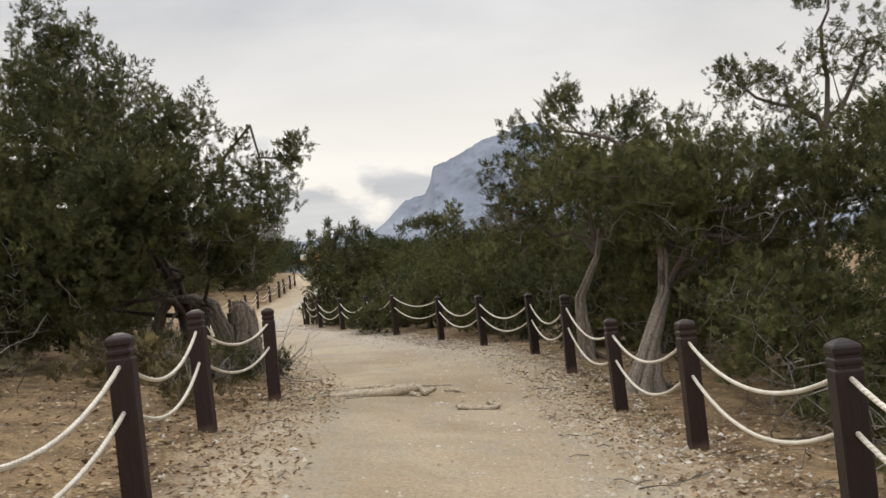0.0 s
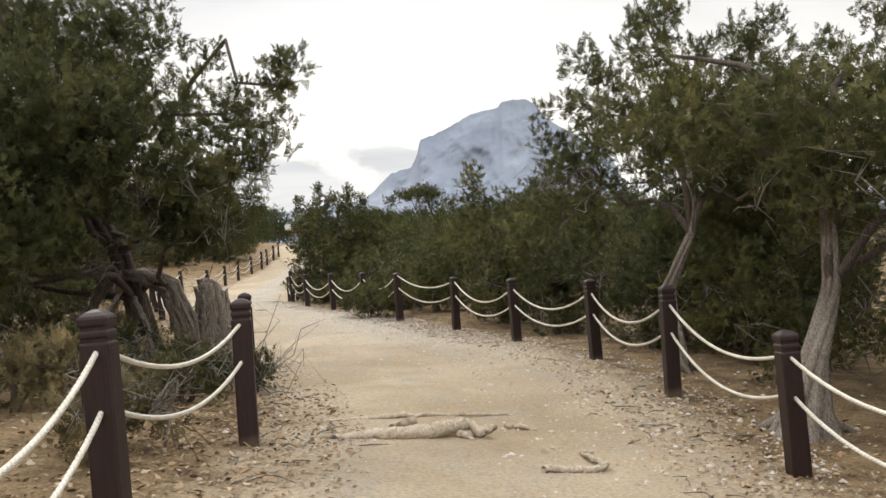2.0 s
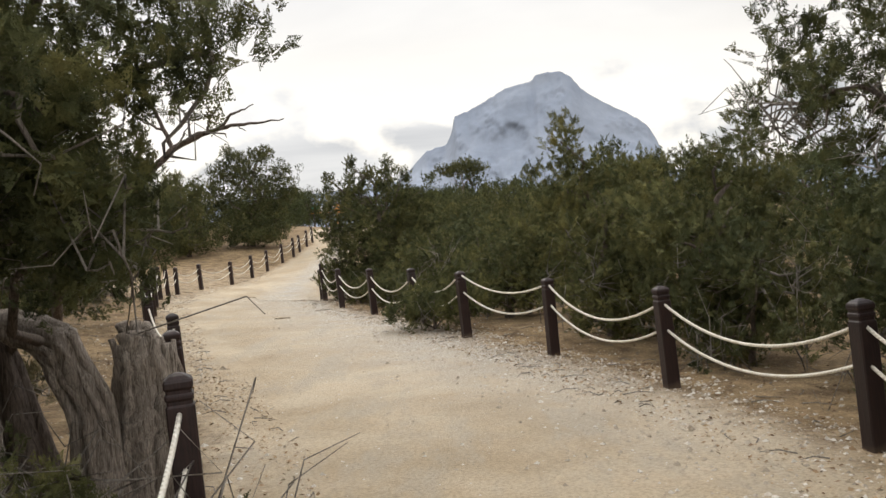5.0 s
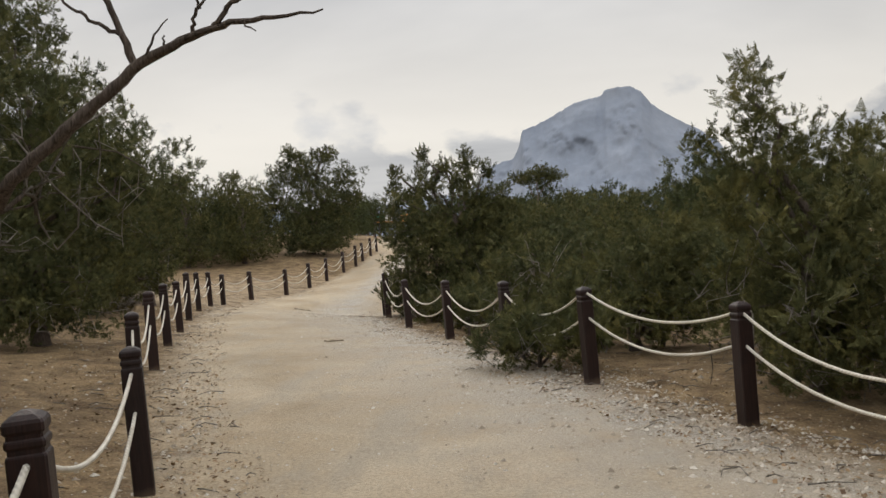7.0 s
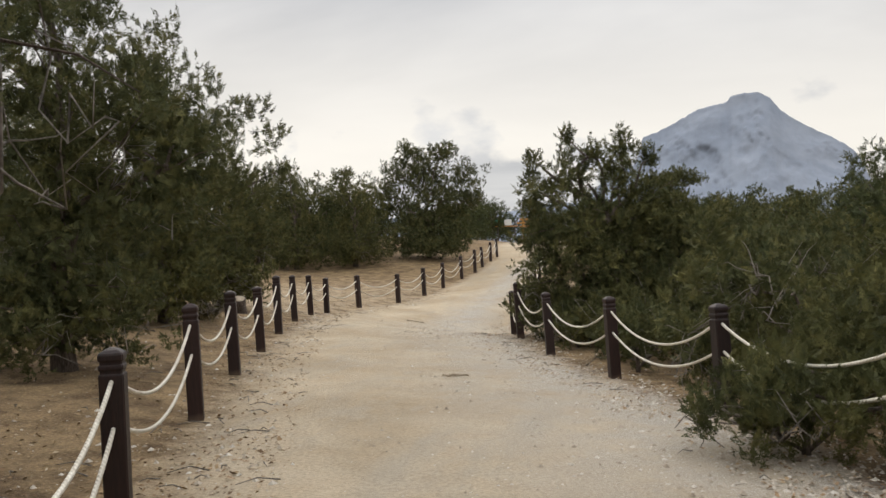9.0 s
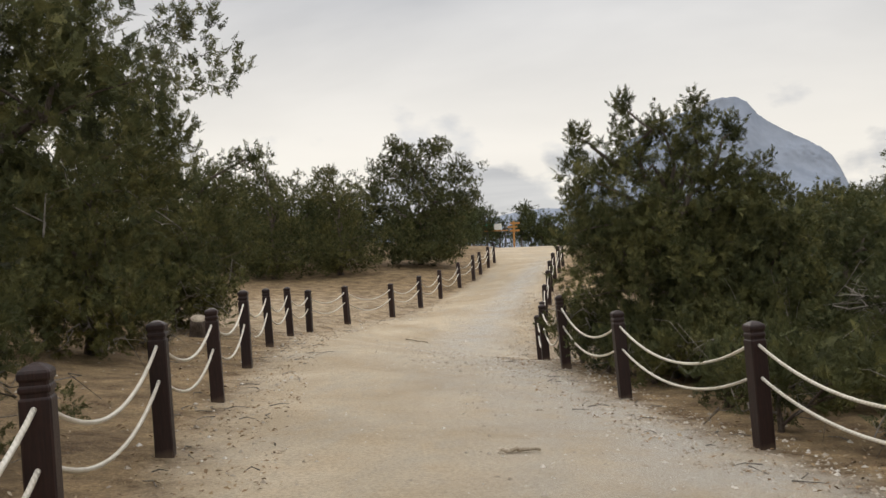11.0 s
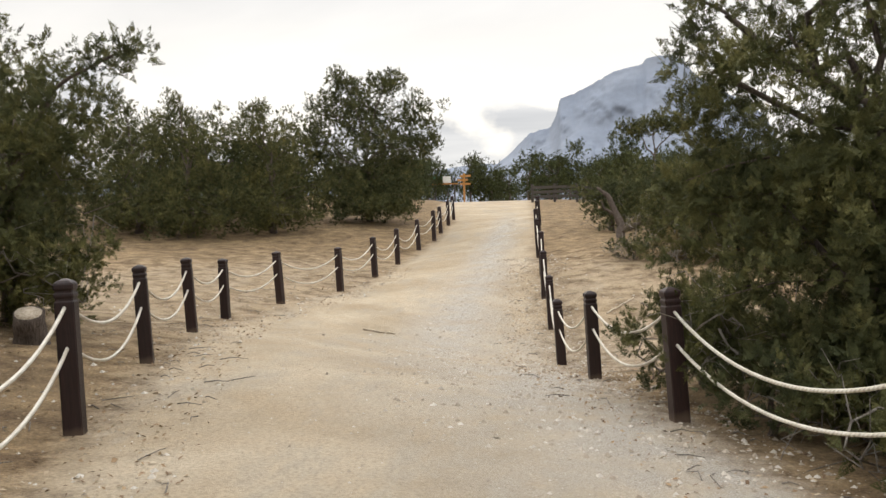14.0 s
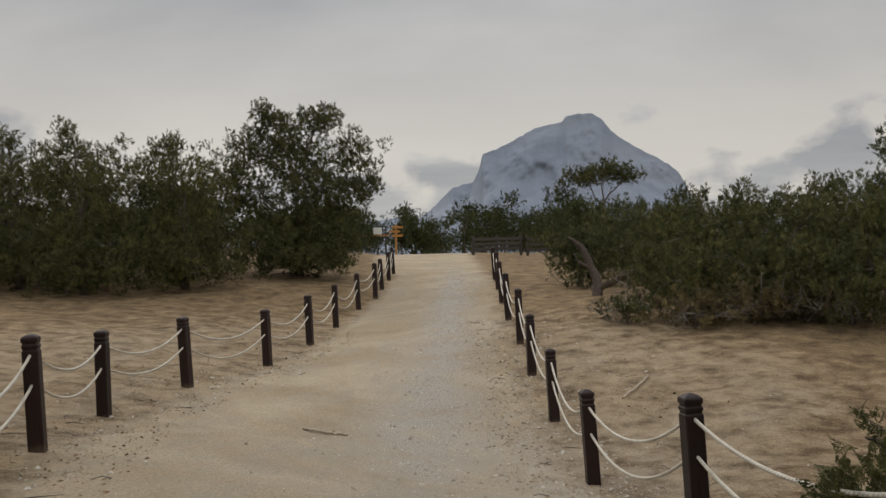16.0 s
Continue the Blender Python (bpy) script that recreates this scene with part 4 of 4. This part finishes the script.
limb_thing("exposed_root", "thick pale worn root breaking out of the path",
           [(-1.55, 9.25, -0.03), (-1.2, 9.3, 0.0), (-0.9, 9.36, 0.02), (-0.65, 9.44, 0.035), (-0.45, 9.55, 0.07), (-0.37, 9.6, 0.07), (-0.3, 9.52, 0.01)], [0.02, 0.03, 0.045, 0.06, 0.05, 0.04, 0.035], M_ROOT, 1, "root",
           [([(-0.33, 9.55, 0.03), (-0.26, 9.53, 0.04), (-0.2, 9.56, 0.07)], [0.035, 0.03, 0.022]), ([(-0.45, 9.5, 0.02), (-0.36, 9.4, -0.01)], [0.03, 0.015])])
limb_thing("exposed_root", "thin pale root lying along the path", [(-1.5, 9.95, -0.03), (-1.1, 10.1, -0.005), (-0.75, 10.25, 0.0), (-0.3, 10.3, -0.006), (0.0, 10.4, -0.02)], [0.016, 0.022, 0.02, 0.016, 0.01], M_ROOT, 2, "root")
limb_thing("root_stub", "short broken root stub in the path", [(-0.95, 9.78, -0.02), (-0.85, 9.76, 0.02), (-0.76, 9.76, 0.05)], [0.03, 0.035, 0.028], M_ROOT, 3, "root")
limb_thing("root_stub", "short broken root stub in the path", [(-0.1, 9.9, 0.0), (0.0, 9.86, 0.02), (0.12, 9.84, -0.01)], [0.015, 0.02, 0.012], M_ROOT, 4, "root")
limb_thing("stick", "crooked pale stick lying on the path", [(0.02, 8.62, 0.01), (0.12, 8.66, 0.012), (0.36, 8.72, 0.012), (0.45, 8.82, 0.02), (0.37, 9.0, 0.015), (0.33, 9.14, 0.01), (0.42, 9.2, 0.012)], [0.022, 0.024, 0.024, 0.022, 0.018, 0.016, 0.013], M_ROOT, 5, "stick")
limb_thing("stick", "short bleached stick lying on the path", [(-5.05, 25.35, 0.01), (-4.92, 25.43, 0.014), (-4.76, 25.5, 0.012)], [0.012, 0.018, 0.01], M_ROOT, 6, "stick")
limb_thing("stick", "long bleached stick lying across the path", [(-8.85, 37.5, 0.01), (-8.6, 37.46, 0.015), (-8.36, 37.5, 0.012)], [0.013, 0.017, 0.01], M_ROOT, 7, "stick")
limb_thing("stick", "bleached stick on the sandy bank", [(-5.1, 39.6, 0.01), (-4.8, 40.1, 0.015), (-4.6, 40.6, 0.012)], [0.012, 0.016, 0.01], M_ROOT, 8, "stick")
limb_thing("dead_trunk", "fallen bleached trunk with bare branches", [(-4.35, 48.2, -0.2), (-4.3, 48.4, 0.3), (-4.45, 48.5, 0.7), (-4.6, 48.6, 1.1), (-4.9, 48.7, 1.35)], [0.13, 0.11, 0.09, 0.07, 0.03], M_BARK, 9, "dead wood",
           [([(-4.3, 48.3, 0.15), (-3.9, 48.2, 0.3), (-3.5, 48.2, 0.5), (-3.2, 48.3, 0.45)], [0.09, 0.08, 0.06, 0.03]), ([(-4.45, 48.5, 0.6), (-4.75, 48.4, 0.8), (-4.8, 48.4, 1.0)], [0.05, 0.03, 0.015])])
limb_thing("hollow_stump", "hollow weathered grey juniper stump with arching root", [(-4.35, 13.0, 0.2), (-4.3, 13.0, 0.7), (-4.12, 13.0, 0.98), (-3.8, 13.05, 1.06), (-3.5, 13.1, 0.98), (-3.34, 13.15, 0.6), (-3.3, 13.15, -0.05)], [0.05, 0.06, 0.08, 0.1, 0.12, 0.13, 0.17], M_BARK_PALE, 10, "stump",
           [([(-3.1, 13.3, -0.05), (-3.1, 13.32, 0.45), (-3.12, 13.35, 0.75), (-3.16, 13.35, 1.0)], [0.23, 0.19, 0.17, 0.13]), ([(-2.93, 13.35, -0.05), (-2.95, 13.38, 0.4), (-3.0, 13.4, 0.95)], [0.14, 0.1, 0.07]),
            ([(-3.85, 12.95, 0.8), (-3.6, 12.6, 0.55), (-3.45, 12.3, 0.2)], [0.03, 0.022, 0.012]), ([(-3.95, 12.9, 0.9), (-4.0, 12.5, 0.65), (-4.1, 12.2, 0.25)], [0.03, 0.02, 0.01])], 8)
limb_thing("bare_bough", "dead leafless bough reaching out of the tree", [(-6.0, 18.2, 0.2), (-5.6, 17.6, 1.0), (-5.2, 17.2, 1.55), (-4.86, 17.02, 1.85), (-4.56, 17.02, 2.12), (-4.27, 17.02, 2.36), (-4.03, 17.02, 2.57), (-3.72, 16.95, 2.68), (-3.42, 16.85, 2.73), (-3.16, 16.82, 2.73), (-2.85, 16.82, 2.77)], [0.06, 0.055, 0.05, 0.045, 0.042, 0.038, 0.033, 0.026, 0.02, 0.013, 0.005], M_BARK, 21, "dead wood",
           [([(-4.05, 17.02, 2.55), (-4.14, 17.02, 2.79), (-4.24, 17.0, 3.05), (-4.3, 17.0, 3.3)], [0.026, 0.02, 0.015, 0.008]), ([(-4.13, 17.02, 2.76), (-4.28, 17.0, 2.82), (-4.42, 17.0, 2.9), (-4.6, 17.0, 3.05)], [0.014, 0.011, 0.009, 0.004]),
            ([(-3.5, 16.87, 2.72), (-3.4, 16.84, 2.83), (-3.3, 16.82, 2.86), (-3.15, 16.8, 2.92)], [0.017, 0.014, 0.01, 0.004]), ([(-3.66, 16.93, 2.69), (-3.62, 16.9, 2.82), (-3.5, 16.9, 2.98)], [0.013, 0.01, 0.005]), ([(-3.6, 16.92, 2.84), (-3.64, 16.92, 2.95), (-3.72, 16.92, 3.05)], [0.008, 0.006, 0.003]),
            ([(-4.0, 17.0, 2.58), (-3.9, 16.95, 2.72), (-3.8, 16.92, 2.8)], [0.009, 0.007, 0.003]), ([(-3.85, 16.98, 2.64), (-3.84, 16.96, 2.72)], [0.009, 0.004]), ([(-3.35, 16.84, 2.73), (-3.25, 16.82, 2.67)], [0.008, 0.003])])


def sawn_stump(x, y):
    """A low stump cut at a slant, its pale face turned to the path."""
    rng = np.random.default_rng(31)
    root = new("sawn_stump")
    root.matrix_basis = pose(x, y, zat(x, y))
    tagged(root, "low sawn tree stump with a pale cut face", "stump")
    tb = Tubes()
    tb.add([(0, 0, -0.08), (0.01, -0.02, 0.1), (0.03, -0.06, 0.22), (0.05, -0.1, 0.32)], [0.2, 0.16, 0.15, 0.145], 12, 0.1, rng)
    bark = new("bark", tb.mesh("bark", M_BARK)); bark.parent = root
    tb = Tubes()
    tb.add([(0.045, -0.095, 0.30), (0.052, -0.106, 0.334)], [0.13, 0.126], 12, 0.04, rng)
    face = new("cut_face", tb.mesh("cut_face", M_ROOT)); face.parent = root
    tagged(face, "pale sawn wood")


sawn_stump(-11.1, 32.6)

# ---- signs and rails at the crest ----
M_SIGNWOOD = plain("orange_varnished_wood", (0.42, 0.20, 0.05))
M_PANEL = plain("white_enamel_panel", (0.72, 0.72, 0.68), 0.4)
M_GREENP = plain("green_enamel_panel", (0.05, 0.22, 0.14), 0.4)
M_GREY = plain("weathered_grey_timber", (0.07, 0.06, 0.05))


def box_mesh(name, size, mat, bevel=0.01):
    bm = bmesh.new()
    bmesh.ops.create_cube(bm, size=1, matrix=Matrix.Diagonal((*size, 1)))
    bmesh.ops.bevel(bm, geom=bm.edges[:], offset=bevel, segments=2, affect="EDGES")
    me = bpy.data.meshes.new(name)
    bm.to_mesh(me); bm.free()
    me.materials.append(mat)
    return me


def part(root, name, size, at, mat, turn=0, bevel=0.01):
    ob = new(name, box_mesh(name, size, mat, bevel))
    ob.parent = root
    ob.matrix_basis = pose(*at, 0, 0, turn)
    return ob


def signpost(x, y):
    root = new("signpost")
    root.matrix_basis = pose(x, y, zat(x, y))
    tagged(root, "orange wooden signpost with pointed arrow boards", "signpost")
    part(root, "pole", (0.13, 0.13, 2.2), (0, 0, 1.05), M_SIGNWOOD)
    for z, off in ((1.95, 0.12), (1.65, -0.1), (1.35, 0.1)):
        part(root, "arrow_board", (0.8, 0.04, 0.16), (off, -0.09, z), M_SIGNWOOD)


def notice(x, y):
    root = new("notice_board")
    root.matrix_basis = pose(x, y, zat(x, y))
    tagged(root, "timber notice board with white and green panels", "notice board")
    for px in (-0.75, 0.75):
        part(root, "leg", (0.11, 0.11, 1.9), (px, 0, 0.9), M_GREY)
    part(root, "shelf", (2.0, 0.12, 0.09), (0, 0, 1.35), M_SIGNWOOD)
    part(root, "panel", (0.62, 0.04, 0.5), (0.15, -0.04, 1.68), M_PANEL)
    part(root, "panel", (0.85, 0.04, 0.26), (-0.62, -0.04, 1.78), M_GREENP)


signpost(-13.3, 91.0)
notice(-14.9, 92.0)


def rail(x, y, w, turn):
    root = new("rail_fence")
    root.matrix_basis = pose(x, y, zat(x, y), 0, 0, turn)
    tagged(root, "low weathered timber rail fence at the crest", "fence", "crest rails")
    for px in (-w / 2, 0, w / 2):
        part(root, "post", (0.14, 0.14, 1.05), (px, 0, 0.47), M_GREY)
    for z in (0.3, 0.55, 0.8):
        part(root, "plank", (w, 0.05, 0.16), (0, -0.11, z), M_GREY)


rail(-6.3, 72.5, 2.4, -4)
rail(-3.6, 72.0, 2.4, 6)


# ---- litter and stones ----
def scatter_spots(n, seed, where):
    rng = np.random.default_rng(seed)
    y = np.concatenate([rng.uniform(1.5, 22, n), rng.uniform(16, 46, n)])
    xl, xr = edges(y)
    u = rng.uniform(0, 1, len(y))
    x = np.where(rng.random(len(y)) < 0.5, xl, xr) if where == "sides" else None
    if where == "sides":
        sgn = np.where(x == xl, -1, 1)
        x = x + sgn * (rng.gamma(1.6, 0.75, len(y)) - 0.9)
    elif where == "path":
        x = xl + (xr - xl) * u
    elif where == "runnel":
        y = rng.uniform(30, 58, len(y))
        xl, xr = edges(y)
        x = xl + (xr - xl) * rng.normal(0.66, 0.11, len(y))
    else:
        x = xr - np.abs(rng.normal(0, 1.05, len(y))) + 0.4
    return rng, x, y, lie(x, y)


def stones(n, seed, where, small, big):
    rng, x, y, z = scatter_spots(n, seed, where)
    m = len(x)
    s = small + (big - small) * rng.random(m) ** 4
    oct_v = np.array([(1, 0, -0.2), (0, 1, -0.2), (-1, 0, -0.2), (0, -1, -0.2), (0, 0, 0.7)])
    oct_f = np.array([(0, 1, 4), (1, 2, 4), (2, 3, 4), (3, 0, 4)])
    v = oct_v[None] * rng.uniform(0.55, 1.35, (m, 5, 1)) * s[:, None, None]
    a = rng.uniform(0, 6.28, m); ca, sa = np.cos(a)[:, None], np.sin(a)[:, None]
    vx, vy = v[..., 0] * ca - v[..., 1] * sa, v[..., 0] * sa + v[..., 1] * ca
    v = np.stack([vx + x[:, None], vy + y[:, None], v[..., 2] * 0.8 + z[:, None] + s[:, None] * 0.15], -1)
    f = (oct_f[None] + (np.arange(m) * 5)[:, None, None]).reshape(-1, 3)
    me = tri_mesh("gravel", v.reshape(-1, 3), f, M_STONE)
    return tagged(new("gravel", me), "loose pale limestone chips on the path", "gravel", kind="stuff")


stones(3500, 1, "path", 0.004, 0.018)
stones(9000, 2, "right", 0.006, 0.03)
stones(4500, 3, "sides", 0.006, 0.035)
stones(1500, 6, "runnel", 0.008, 0.035)


def litter(n, seed, start=False):
    rng, x, y, z = scatter_spots(n, seed, "sides")
    if start:
        # a thick carpet where the walk begins
        y = rng.uniform(2.0, 11.5, len(y))
        xl, xr = edges(y)
        x = np.where(rng.random(len(y)) < 0.68, xl + 0.9 - rng.gamma(2.2, 0.7, len(y)), xr - 0.7 + rng.gamma(2.0, 0.5, len(y)))
        z = lie(x, y)
    m = len(x)
    s = rng.uniform(0.008, 0.026, m) * (1.35 if start else 1)
    a = rng.uniform(0, 6.28, m)
    d = np.stack([np.cos(a), np.sin(a), rng.normal(0, 0.25, m)], 1) * s[:, None]
    e = np.stack([-np.sin(a), np.cos(a), rng.normal(0, 0.35, m)], 1) * (s * rng.uniform(0.25, 0.6, m))[:, None]
    c = np.stack([x, y, z + 0.008], 1)
    v = np.stack([c - d, c - e + [0, 0, 0.006], c + d, c + e], 1).reshape(-1, 3)
    me = tri_mesh("leaf_litter", v, np.arange(m * 4).reshape(-1, 4), M_LITTER)
    return tagged(new("leaf_litter", me), "dry brown leaves and bark scraps on earth", "leaf litter", kind="stuff")


litter(10000, 4)
litter(5000, 14, True)


def twigs(n, seed):
    rng, x, y, z = scatter_spots(n, seed, "sides")
    tb = Tubes()
    for px, py, pz in zip(x, y, z):
        a, l = rng.uniform(0, 6.28), rng.uniform(0.06, 0.3)
        p = np.array([(px, py, pz + 0.008), (px + math.cos(a) * l * 0.5, py + math.sin(a) * l * 0.5, pz + 0.015 + rng.uniform(0, 0.02)), (px + math.cos(a + 0.3) * l, py + math.sin(a + 0.3) * l, pz + 0.008)])
        tb.add(p, [0.005, 0.004, 0.002], 4)
    return tagged(new("fallen_twigs", tb.mesh("fallen_twigs", M_DEAD)), "thin fallen twigs along the fences", "twigs", kind="stuff")


twigs(350, 5)
